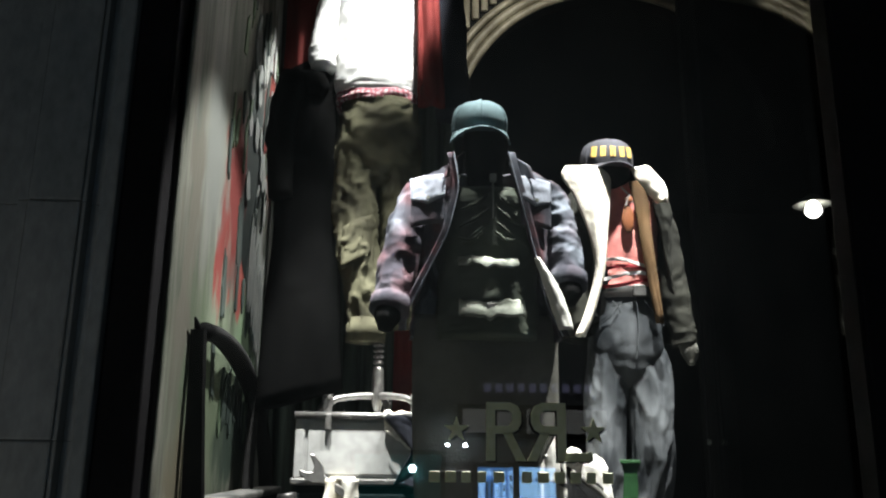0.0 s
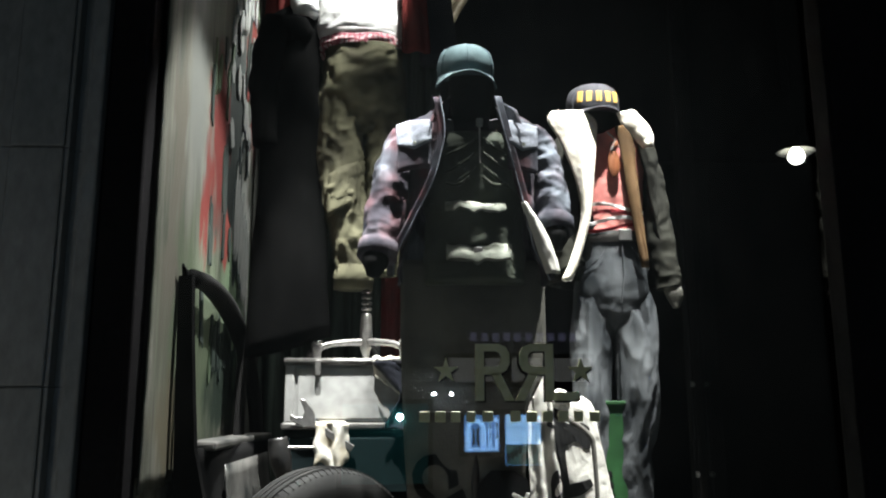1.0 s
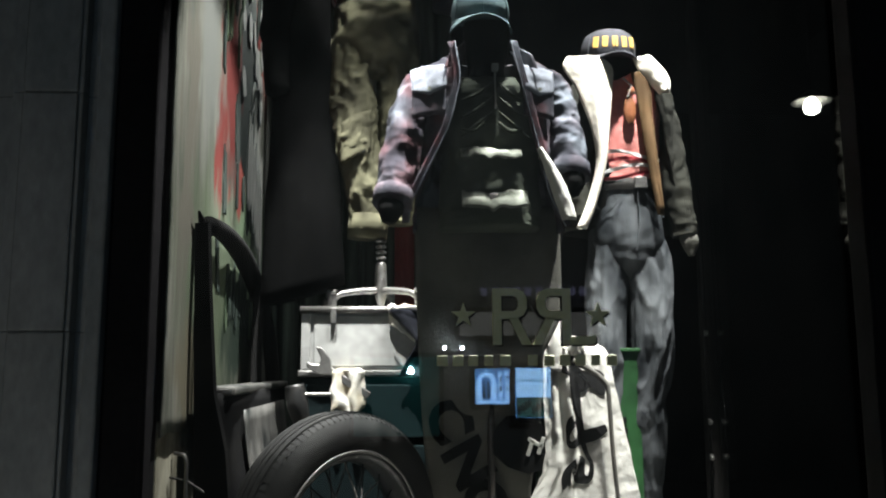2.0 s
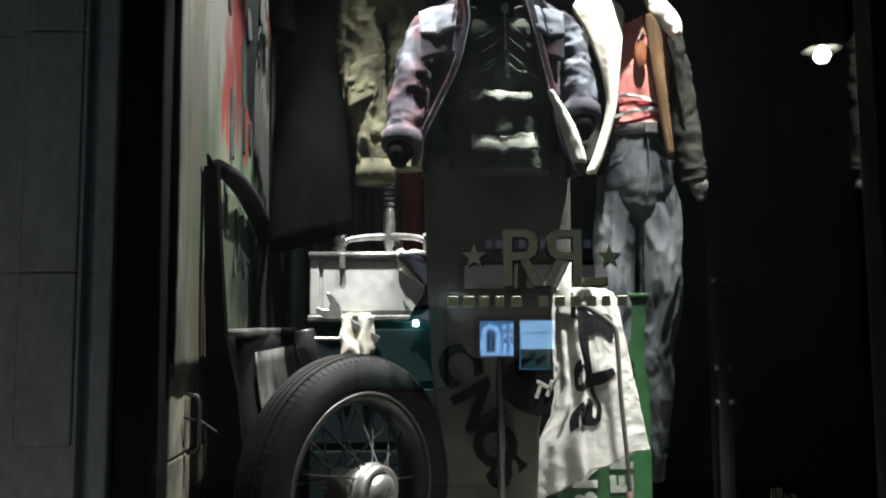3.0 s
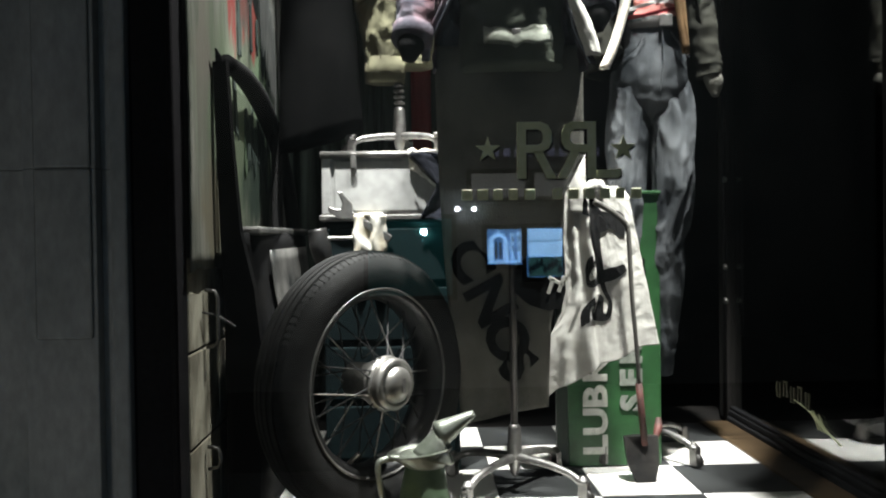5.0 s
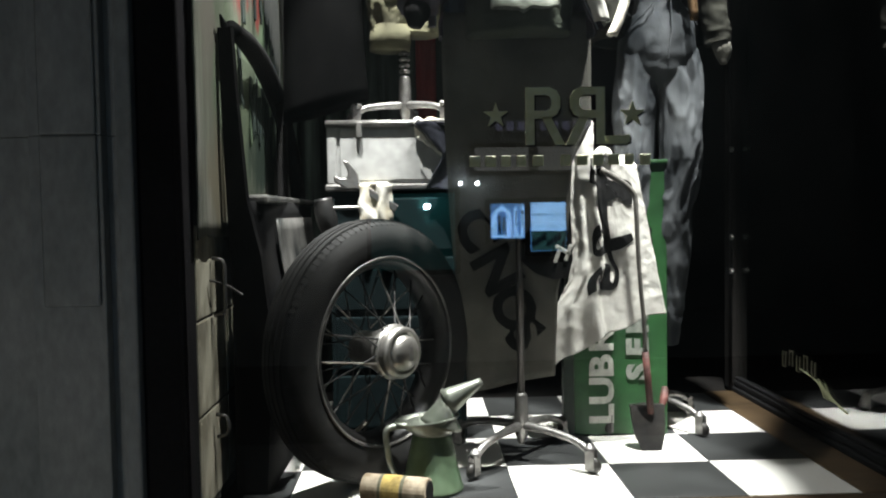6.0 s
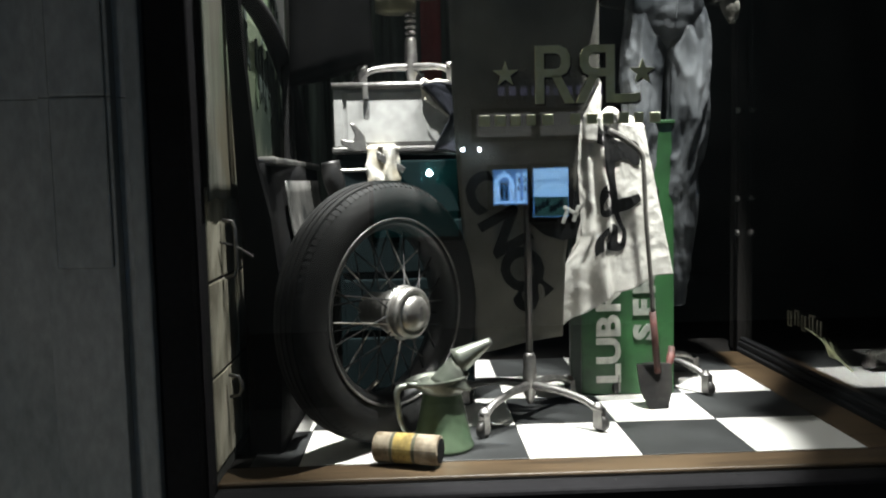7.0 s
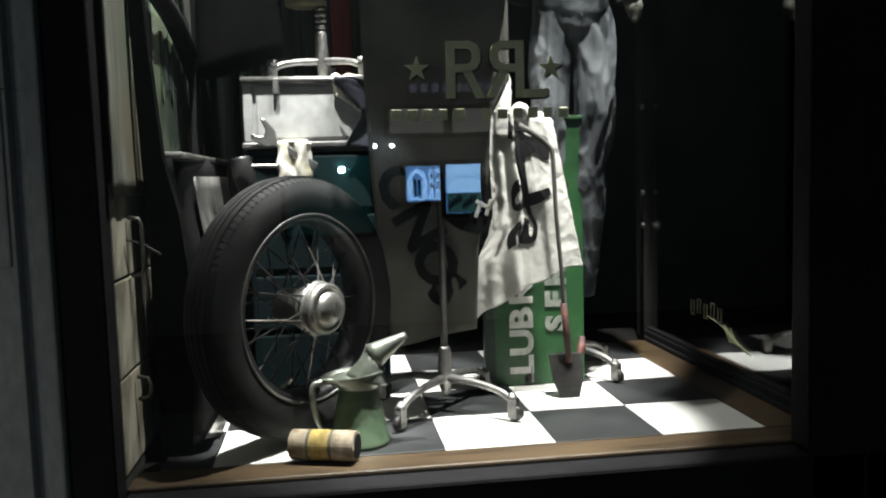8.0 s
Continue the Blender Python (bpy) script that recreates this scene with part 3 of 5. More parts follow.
part("window_sill", box((-0.745, 0.1, 1.54), (-0.655, 1.1, 1.565), 0.008), M["door_dirty"], door, "worn metal sill")
part("front_pillar", loft([[Vector((x, y, z)) for x, y in ((-0.764 + o, 0.07 + d), (-0.733 + o + w, 0.07 + d), (-0.727 + o + w, 0.08 + d), (-0.733 + o + w, 0.1 + d), (-0.764 + o, 0.1 + d))] for z, o, w, d in ((FL + 0.004, 0.03, 0.03, 0.03), (1.0, 0.025, 0.05, 0.025), (1.2, 0.015, 0.065, 0.02), (1.4, 0.01, 0.05, 0.015), (1.55, 0.005, 0.022, 0.01), (1.8, 0.0, 0.01, 0.0), (2.0, -0.004, 0.004, -0.005))]), M["door_black"], door, smooth=False)
s = smooth_path([(-0.735, 0.08, 2.0, 0.022), (-0.735, 0.3, 2.005, 0.028), (-0.735, 0.55, 1.975, 0.032), (-0.735, 0.8, 1.9, 0.032), (-0.73, 0.98, 1.79, 0.03), (-0.72, 1.07, 1.67, 0.028), (-0.71, 1.09, 1.54, 0.028)], 5)
part("window_arch", tube([p[:3] for p in s], [p[3] for p in s], 10), M["door_black"], door, smooth=True)
part("arch_tip", limb([(-0.75, 0.13, 1.985, 0.02), (-0.752, 0.09, 2.0, 0.013), (-0.756, 0.055, 2.03, 0.003)], 10, 0.0), M["door_black"], door, smooth=True)
part("vent_bar", box((-0.735, 0.74, 1.55), (-0.7, 0.77, 1.9), 0.006), M["door_black"], door)
for z0, z1 in ((1.25, 1.4), (0.93, 0.99)):
    part("pull_loop", tube([(-0.79, 0.035, z1), (-0.765, 0.035, z1 - 0.004), (-0.758, 0.036, z1 - 0.02), (-0.758, 0.038, z0 + 0.02), (-0.765, 0.04, z0 + 0.004), (-0.79, 0.04, z0)], 0.005, 8), M["cast"], door, "thin grey steel loop", True)
part("rod", tube([(-0.788, 0.0, 1.345), (-0.76, 0.05, 1.33), (-0.72, 0.065, 1.3)], 0.0035, 6), M["cast"], door)

# ---- spoked wheel ----
wheel = thing("spoked_wheel", "old wire-spoked car wheel with a black tyre and chrome hub", "wheel")
R = 0.368
ax = Vector((0.735, -0.677, 0.01)).normalized()
up = (Vector((0, 0, 1)) - ax * ax.z).normalized()
side = up.cross(ax)
WM = Matrix((side, up, ax)).transposed().to_4x4()  # the axle is its z axis
WM.translation = (-0.38, 0.212, FL + R * up.z + 0.006)


def ring_profile(profile, n=64, bm=None):
    """A closed profile of (radius, axial) pairs swept round the wheel's axle."""
    bm = bm or bmesh.new()
    rows = [[bm.verts.new(WM @ Vector((r * math.cos(2 * math.pi * i / n), r * math.sin(2 * math.pi * i / n), z))) for r, z in profile] for i in range(n)]
    for i in range(n):
        a, b = rows[i], rows[(i + 1) % n]
        for j in range(len(profile)):
            k = (j + 1) % len(profile)
            bm.faces.new((a[j], a[k], b[k], b[j]))
    return bm


tyre_prof = [(0.25, 0.048), (0.268, 0.057), (0.315, 0.062), (0.346, 0.055), (0.358, 0.046), (0.366, 0.028), (R, 0.012), (R, -0.012), (0.366, -0.028), (0.358, -0.046), (0.346, -0.055), (0.315, -0.062), (0.268, -0.057), (0.25, -0.048)]
tyre = part("tyre", ring_profile(tyre_prof, 96), M["rubber"], wheel, "worn black rubber tyre", True)
for z in (-0.03, -0.01, 0.01, 0.03):
    rr = R - 0.001 if abs(z) < 0.02 else 0.3645
    part("tread_rib", ring_profile([(rr - 0.006, z - 0.006), (rr + 0.004, z - 0.005), (rr + 0.004, z + 0.005), (rr - 0.006, z + 0.006)], 96), M["rubber"], tyre)
bm = bmesh.new()
for i in range(110):
    a = 2 * math.pi * i / 110
    m = WM @ Matrix.Rotation(a, 4, "Z") @ Matrix.Translation((0.3585, 0, 0.044)) @ Matrix.Rotation(radians(-38), 4, "Y")
    box((-0.003, -0.0026, -0.010), (0.0012, 0.0022, 0.010), 0, bm, m)
tagged(part("tread_blocks", bm, M["rubber"], tyre), kind="stuff")
rim = part("rim", ring_profile([(0.244, 0.05), (0.262, 0.058), (0.266, 0.05), (0.255, 0.04), (0.244, 0.02), (0.24, 0), (0.244, -0.02), (0.255, -0.04), (0.266, -0.05), (0.262, -0.058), (0.244, -0.05), (0.232, -0.02), (0.232, 0.02)], 80), M["rim_black"], wheel, "black enamelled steel rim", True)
part("rim_edge", ring_profile([(0.258, 0.057), (0.264, 0.0605), (0.267, 0.055), (0.262, 0.054)], 80), M["cast"], rim, "bright worn rim edge", True)
for i in range(40):
    a = 2 * math.pi * i / 40
    front = i % 2 == 0
    da = (0.42 if i % 4 < 2 else -0.42)
    p = WM @ Vector((0.06 * math.cos(a + da), 0.06 * math.sin(a + da), 0.085 if front else -0.04))
    q = WM @ Vector((0.238 * math.cos(a), 0.238 * math.sin(a), 0.012 if front else -0.01))
    part("spoke", cyl(p, q, 0.0026, n=6), M["chrome"] if i % 5 == 0 else M["rim_black"], wheel)
hub = part("hub", lathe([(0.05, -0.06), (0.052, 0.0), (0.062, 0.03), (0.075, 0.06), (0.078, 0.075), (0.074, 0.085)], WM, 32), M["chrome"], wheel, "chrome hub", True)
part("hub_cap", lathe([(0.072, 0.085), (0.072, 0.108), (0.066, 0.114), (0.056, 0.116), (0.054, 0.11), (0.05, 0.11), (0.048, 0.122), (0.04, 0.132), (0.02, 0.138), (0.002, 0.139)], WM, 32), M["chrome"], hub, "domed chrome hub cap", True)
part("cap_badge", slab([(-0.006, -0.02), (0.006, -0.02), (0.008, 0.0), (0.004, 0.02), (-0.004, 0.02), (-0.008, 0.0)], 0.004, WM @ Matrix.Translation((0, 0, 0.137))), M["cast"], hub)
part("valve_stem", cyl(WM @ Vector((-0.1, -0.21, 0.02)), WM @ Vector((-0.09, -0.18, 0.05)), 0.006), M["chrome"], wheel)

# ---- tool cabinet, metal case, rags, spanner ----
cab = thing("tool_cabinet", "dark teal enamelled tool cabinet with drawers", "cabinet")
part("body", box((-0.545, 0.6, FL + 0.002), (-0.1, 0.98, 1.585), 0.01), M["cab_teal"], cab)
for k in range(4):
    part("drawer", box((-0.53, 0.588, FL + 0.05 + 0.195 * k), (-0.115, 0.602, FL + 0.225 + 0.195 * k), 0.006), M["cab_teal"], cab)
part("top", box((-0.555, 0.585, 1.585), (-0.09, 0.99, 1.607), 0.006), M["cast"], cab)
case = thing("metal_case", "scratched grey sheet-metal case standing on the tool cabinet", "case")
part("body", box((-0.54, 0.6, 1.607), (-0.12, 0.92, 1.8), 0.008), M["zinc"], case)
part("corner_strip", box((-0.546, 0.592, 1.607), (-0.515, 0.63, 1.795), 0.004), M["zinc"], case)
part("front_panel", box((-0.505, 0.593, 1.617), (-0.14, 0.603, 1.785), 0.004), M["zinc"], case, "lighter brushed front panel")
part("top_rail", cyl((-0.55, 0.592, 1.803), (-0.12, 0.592, 1.803), 0.012), M["cast"], case, "dark rolled upper edge", True)
part("latch", box((-0.45, 0.575, 1.755), (-0.43, 0.595, 1.81), 0.005), M["cast"], case)


def rag_f(u, v):
    x = -0.26 + 0.16 * u
    d = v * 0.3
    y, z = (0.75 - d, 1.818) if d < 0.16 else (0.582 - 0.01 * math.sin(u * 9), 1.818 - (d - 0.16) * (0.4 + 0.9 * u))
    return (x + 0.012 * noise.noise((u * 4, v * 4, 2)), y, z + 0.010 * noise.noise((u * 7, v * 7, 5)))


rg = thing("rag", "grey camouflage rag draped over the metal case", "cloth")
part("cloth", sheet(rag_f, 18, 18, 0.003), M["rag"], rg, smooth=True)
bm = limb([(-0.26, 0.572, 1.80, 0.006), (-0.2, 0.57, 1.74, 0.007), (-0.16, 0.57, 1.70, 0.006)], 8)
limb([(-0.25, 0.572, 1.81, 0.006), (-0.18, 0.57, 1.76, 0.006), (-0.12, 0.57, 1.72, 0.006)], 8, bm=bm)
part("strap", bm, M["leather"], rg, "dark strap", True)
# Dark sheet laid over the case corner in place of the diagonal shadow there.
dk = thing("shade_sheet", "dark creased sheet standing for the shade on the corner of the metal case", "cloth")


def shade_sheet_f(u, v):
    xl = float(np.interp(v, (0, 0.45, 0.55, 1), (-0.258, -0.172, -0.172, -0.228)))
    x = xl + (-0.055 - xl) * u
    return (x, 0.556 - 0.014 * math.sin(u * 9 + v * 4) - 0.008 * fold((u, v, 3), 4.0, 2), 1.8 - 0.012 * u - 0.215 * v + 0.006 * math.sin(u * 8))


part("cloth", sheet(shade_sheet_f, 36, 30, 0.004), M["navy"], dk, smooth=True)
part("fold_over", sheet(lambda u, v: (-0.25 + 0.19 * u, 0.556 + 0.16 * v, 1.808 - 0.008 * (1 - v) + 0.006 * math.sin(u * 8)), 16, 8, 0.004), M["navy"], dk, smooth=True)


def rag2_f(u, v):
    return (-0.44 + 0.105 * u + 0.012 * noise.noise((u * 3, v * 3, 7)), 0.566 - 0.014 * math.sin(u * 11) - 0.01 * v, 1.605 - 0.14 * v + 0.02 * math.sin(u * 8) * v)


rg = thing("rag", "crumpled white rag hanging from the cabinet top", "cloth")
part("cloth", sheet(rag2_f, 18, 14, 0.004), M["rag"], rg, smooth=True)
part("fold", box((-0.43, 0.566, 1.6), (-0.345, 0.7, 1.612), 0.004), M["rag"], rg)

sp = thing("spanner", "large dark open-ended spanner lying on the cabinet top", "tool")
jaw = [(-0.02, -0.03), (0.03, -0.028), (0.05, -0.012), (0.2, -0.012), (0.2, 0.012), (0.05, 0.012), (0.03, 0.035), (-0.015, 0.05), (-0.03, 0.042), (0.005, 0.018), (0.008, 0.0), (-0.008, -0.01), (-0.03, -0.014)]
part("body", slab(jaw, 0.014, Matrix.Translation((-0.49, 0.578, 1.63)) @ Matrix.Rotation(radians(90), 4, "X") @ Matrix.Rotation(radians(-32), 4, "Z"), None, 0.003), M["cast"], sp)
vise = thing("clamp", "dark iron clamp beside the cabinet", "tool")
part("body", limb([(-0.56, 0.57, 1.56, 0.03), (-0.55, 0.57, 1.5, 0.035), (-0.53, 0.58, 1.42, 0.02)], 12), M["spade_metal"], vise, smooth=True)
part("screw", cyl((-0.56, 0.56, 1.53), (-0.44, 0.56, 1.53), 0.006), M["chrome"], vise)


# ---- caster stands ----
def stand(label, x, y, z0, top, turn, legs, reach, rise):
    s = thing("caster_stand", label, "stand", "mannequin stands")
    for k in range(legs):
        a = radians(turn + 360 * k / legs)
        d = Vector((math.cos(a), math.sin(a), 0))
        c = Vector((x, y, z0))
        pts = [(*(c + d * 0.012 + Vector((0, 0, rise))), 0.014), (*(c + d * reach * 0.45 + Vector((0, 0, rise - 0.004))), 0.012), (*(c + d * reach * 0.8 + Vector((0, 0, rise * 0.82))), 0.011), (*(c + d * reach + Vector((0, 0, rise * 0.6))), 0.012)]
        leg = part("leg", limb(pts, 10, 0.0), M["cast"], s, smooth=True)
        e = c + d * reach
        part("socket", lathe([(0.008, 0.06), (0.014, 0.062), (0.016, 0.075), (0.015, rise * 0.6 + 0.012), (0.009, rise * 0.6 + 0.022), (0.001, rise * 0.6 + 0.025)], Matrix.Translation(e), 14), M["cast"], leg, smooth=True)
        t = d.cross(Vector((0, 0, 1)))
        o = d * 0.012
        part("caster_wheel", cyl(e + o - t * 0.008 + Vector((0, 0, 0.024)), e + o + t * 0.008 + Vector((0, 0, 0.024)), 0.023, n=18), M["leather"], leg, "small dark caster wheel", True)
        f = part("fork", box((-0.016, -0.012, -0.02), (0.014, -0.009, 0.04), 0.002, box((-0.016, 0.009, -0.02), (0.014, 0.012, 0.04), 0.002), None), M["cast"], leg)
        f.matrix_basis = Matrix.Translation(e + o * 0.5 + Vector((0, 0, 0.03))) @ Matrix.Rotation(a, 4, "Z")
    part("hub", lathe([(0.006, rise - 0.06), (0.012, rise - 0.05), (0.02, rise - 0.02), (0.022, rise + 0.03), (0.019, rise + 0.09), (0.014, rise + 0.1)], Matrix.Translation((x, y, z0)), 16), M["cast"], s, smooth=True)
    part("pole", cyl((x, y, z0 + rise + 0.05), (x, y, top), 0.011, n=14), M["spade_metal"], s, smooth=True)
    return s


stand("grey iron stand with arched legs on small casters", 0.053, 0.37, FL + 0.001, 2.1, -131, 4, 0.235, 0.105)
stand("grey iron stand with casters behind the green sign", 0.56, 0.74, FL + 0.001, 2.1, -55, 4, 0.2, 0.1)
st = stand("iron stand with arched legs standing on the metal case", -0.29, 0.72, 1.802, 2.35, -160, 3, 0.17, 0.075)
bm = bmesh.new()
for k in range(8):
    lathe([(0.012, 0), (0.019, 0.004), (0.019, 0.009), (0.012, 0.013)], Matrix.Translation((-0.29, 0.72, 1.985 + 0.02 * k)), 14, bm)
part("thread", bm, M["cast"], st, "ribbed screw thread", True)

# ---- mannequins and their clothes ----
def torso(cx, cy, rings, a0=0.0, a1=2 * math.pi, n=72, wrinkle=0.006, freq=11, seed=0, power=2.4):
    """Rings (z, rx, ry[, lean]) round an upright body, open between the two angles (from the front, rightwards)."""
    rows = smooth_path([r if len(r) == 4 else (*r, 0.0) for r in rings], 9)
    closed = abs(a1 - a0 - 2 * math.pi) < 1e-6
    out = []
    for z, rx, ry, dy in rows:
        ring = []
        for i in range(n if closed else n + 1):
            a = a0 + (a1 - a0) * i / n
            s, c = math.sin(a), math.cos(a)
            k = (abs(s) ** power + abs(c) ** power) ** (-1 / power)
            p = Vector((cx + rx * k * s, cy + dy - ry * k * c, z))
            w = wrinkle * fold(p, freq, seed, (1, 1, 1.5))
            ring.append(p + Vector((s, -c, 0)) * w)
        out.append(ring)
    return out, closed


def body_mesh(cx, cy, rings, **kw):
    out, closed = torso(cx, cy, rings, **kw)
    return loft(out, closed)


def strip(rows, y0, bulge):
    """A cloth strip between two edges: rows of height, left x, right x, from the bottom up."""
    rows = smooth_path(rows, 8)

    def f(u, w):
        t = w * (len(rows) - 1)
        i = min(int(t), len(rows) - 2)
        z, xl, xr = rows[i] * (1 - t + i) + rows[i + 1] * (t - i)
        return (xl + (xr - xl) * u, y0 - bulge * math.sin(u * math.pi) + 0.006 * noise.noise((u * 4, w * 6, y0)), z)

    return f


def open_coat(cx, cy, rows, n=90, wrinkle=0.008, freq=10, thick=0.008, seed=0):
    """A coat that hangs open: rows (z, rx, ry, left front edge, right front edge), edges as shares of rx."""
    rows = smooth_path(rows, 8)

    def f(u, v):
        t = v * (len(rows) - 1)
        i = min(int(t), len(rows) - 2)
        z, rx, ry, el, er = rows[i] * (1 - (t - i)) + rows[i + 1] * (t - i)
        ar, al = math.asin(max(-0.99, min(0.99, er))), math.asin(max(-0.99, min(0.99, el)))
        a = ar + (2 * math.pi + al - ar) * u
        s, c = math.sin(a), math.cos(a)
        p = Vector((cx + rx * s, cy - ry * c, z))
        w = wrinkle * fold(p, freq, seed, (1.2, 1.2, 0.8))
        return p + Vector((s, -c, 0)) * w

    return sheet(f, n, len(rows) * 2, thick)


def cap(label, x, y, z, r, tilt, cloth, bars):
    """A baseball cap: crown of six panels, seams, button and brim."""
    m = Matrix.Translation((x, y, z)) @ Matrix.Rotation(radians(tilt), 4, "X")
    t = thing("baseball_cap", label, "cap", "caps")
    prof = [(1.0, 0.0), (1.03, 0.2), (1.02, 0.45), (0.95, 0.72), (0.8, 0.95), (0.52, 1.1), (0.24, 1.16), (0.01, 1.17)]
    rings = []
    for pr, pz, _ in smooth_path([(a, b, 0) for a, b in prof], 3):
        rings.append([m @ Vector((r * pr * math.cos(a) * (1 + 0.015 * math.cos(6 * a)) + 0.0015 * noise.noise((a * 3, pz * 4, r)), r * 1.12 * pr * math.sin(a) * (1 + 0.015 * math.cos(6 * a)), r * pz + 0.004 * noise.noise((math.cos(a) * 3, math.sin(a) * 3, pz * 3)))) for a in [2 * math.pi * i / 36 for i in range(36)]])
    part("crown", loft(rings), cloth, t, smooth=True)
    part("button", lathe([(0.009, 0), (0.008, 0.005), (0.001, 0.008)], m @ Matrix.Translation((0, 0, r * 1.165)), 10), cloth, t)

    def brim(u, v):
        a = radians(-82 + 164 * u)
        rr = r * (0.96 + 0.72 * v * math.cos(a * 0.9) ** 0.8)
        sx, sy = math.sin(a), -math.cos(a)
        return m @ Vector((r * (1 + 0.1 * v) * sx, -r * 1.12 * math.cos(a) - 0.85 * r * v * math.cos(a * 0.92), r * (0.06 - 0.3 * sx * sx * (0.3 + v) - 0.1 * v)))

    b = part("brim", sheet(brim, 28, 10, 0.005), cloth, t, smooth=True)
    part("brim_edge", tube([brim(i / 24, 1.0) for i in range(25)], 0.0035, 6), cloth, b, smooth=True)
    for k in range(6):
        a = radians(30 + 60 * k)
        pts = [m @ Vector((r * pr * 1.012 * math.cos(a), r * 1.12 * pr * 1.012 * math.sin(a), r * pz)) for pr, pz in prof[:-1]]
        part("seam", tube(pts, 0.0018, 5), cloth, t)
    for k in range(bars):
        a = radians(-38 + 76 * k / max(1, bars - 1))
        c = m @ Matrix.Rotation(a, 4, "Z") @ Matrix.Translation((0, -r * 1.07 - 0.002, r * 0.52)) @ Matrix.Rotation(radians(-7), 4, "X")
        part("embroidered_bar", box((-r * 0.11, -0.004, -r * 0.22), (r * 0.11, 0.008, r * 0.22), 0.003, None, c), M["cap_gold"], t, "raised gold embroidered block")
    return t


def mannequin(label, x, y, z, s=1.0, lean=0.0):
    """A plain black dummy: head, neck, chest and hips in one mesh."""
    rows = [(z - 0.42, 0.13, 0.095), (z - 0.36, 0.135, 0.1), (z - 0.16, 0.165, 0.115), (z - 0.06, 0.15, 0.1), (z - 0.01, 0.075, 0.07), (z + 0.04, 0.055, 0.06), (z + 0.08, 0.06, 0.07), (z + 0.15, 0.072, 0.085), (z + 0.22, 0.064, 0.075), (z + 0.26, 0.03, 0.035)]
    ob = part("mannequin", body_mesh(x, y, [(a, b * (0.74 if a < z - 0.02 else 1), c * (0.74 if a < z - 0.02 else 1)) for a, b, c in rows], wrinkle=0.0), M["skin_black"], None, smooth=True)
    return tagged(ob, label, "mannequin", "mannequins")


# the one in front: cap, wool overshirt, vest
CX, CY = 0.045, 0.31
mannequin("plain black mannequin on an iron stand", CX, CY, 2.475)
cap("faded teal twill baseball cap on the front mannequin", 0.025, 0.285, 2.672, 0.086, 14, M["cap_teal"], 0)
v = thing("zip_vest", "dark olive cotton vest with a brass zip", "vest")
part("body", body_mesh(CX + 0.005, CY, [(2.02, 0.145, 0.115, 0.0), (2.1, 0.15, 0.12, 0.0), (2.2, 0.148, 0.118, 0.0), (2.26, 0.152, 0.125, 0.0), (2.38, 0.158, 0.132, 0.0), (2.44, 0.155, 0.126, 0.0), (2.475, 0.14, 0.1, 0.015), (2.5, 0.125, 0.06, 0.05)], wrinkle=0.012, freq=13), M["vest"], v, smooth=True)
part("zip", tube([(CX + 0.012, CY - 0.131, 2.475), (CX + 0.012, CY - 0.137, 2.42), (CX + 0.012, CY - 0.139, 2.36)], 0.0026, 6), M["chrome"], v, "thin metal zip")
for sx in (-1, 1):
    for dz in (0.0, 0.045, 0.09):
        part("vest_fold", limb([(CX + 0.012 + sx * 0.012, CY - 0.134, 2.44 - dz, 0.002), (CX + 0.012 + sx * 0.05, CY - 0.136, 2.405 - dz, 0.006), (CX + 0.012 + sx * 0.1, CY - 0.118, 2.39 - dz * 1.2, 0.002)], 8, 0.0), M["vest"], v, smooth=True)
part("zip_pull", box((CX + 0.002, CY - 0.138, 2.475), (CX + 0.022, CY - 0.125, 2.5), 0.003), M["chrome"], v, "pale zip pull")
for sx in (-1, 1):
    part("pocket_welt", limb([(CX + sx * 0.02, CY - 0.145, 2.315, 0.004), (CX + sx * 0.055, CY - 0.143, 2.292, 0.006), (CX + sx * 0.09, CY - 0.13, 2.3, 0.004)], 8), M["vest"], v, smooth=True)


def band(t, name, z, h, x0, x1, material, seed):
    """A slack waistband across the front."""
    def f(u, w):
        x = x0 + (x1 - x0) * u
        k = (x - CX - 0.005) / 0.165
        y = CY - 0.146 * math.sqrt(max(0.02, 1 - k * k)) - 0.018 * (1 - w) - 0.006 * math.sin(w * math.pi)
        return (x, y, z + h * (w - 0.5) + 0.004 * math.sin(u * 6.2 + seed) + 0.007 * noise.noise((u * 9, w * 1.5, seed)) - 0.008 * (1 - w) * math.exp(-((u - 0.45) / 0.07) ** 2))
    return part(name, sheet(f, 24, 6, 0.005), material, t, smooth=True)


wb = thing("cotton_belt", "pale green cotton belts slung round the waist", "belt")
band(wb, "strap", 2.225, 0.026, -0.045, 0.13, M["strap"], 0.4)
band(wb, "strap", 2.088, 0.05, -0.042, 0.148, M["strap"], 2.2)
part("buckle", box((0.035, CY - 0.162, 2.073), (0.06, CY - 0.154, 2.103), 0.003), M["cast"], wb)

j = thing("wool_overshirt", "blue and red blurred plaid wool overshirt hanging open", "jacket")
part("body", open_coat(CX, CY, [(2.02, 0.225, 0.165, -0.985, 0.97), (2.1, 0.217, 0.16, -0.98, 0.8), (2.2, 0.205, 0.155, -0.85, 0.72), (2.32, 0.198, 0.15, -0.6, 0.58), (2.42, 0.205, 0.145, -0.48, 0.46), (2.49, 0.21, 0.12, -0.46, 0.4), (2.525, 0.185, 0.095, -0.5, 0.42), (2.565, 0.11, 0.075, -0.7, 0.6)], wrinkle=0.012), M["plaid"], j, smooth=True)
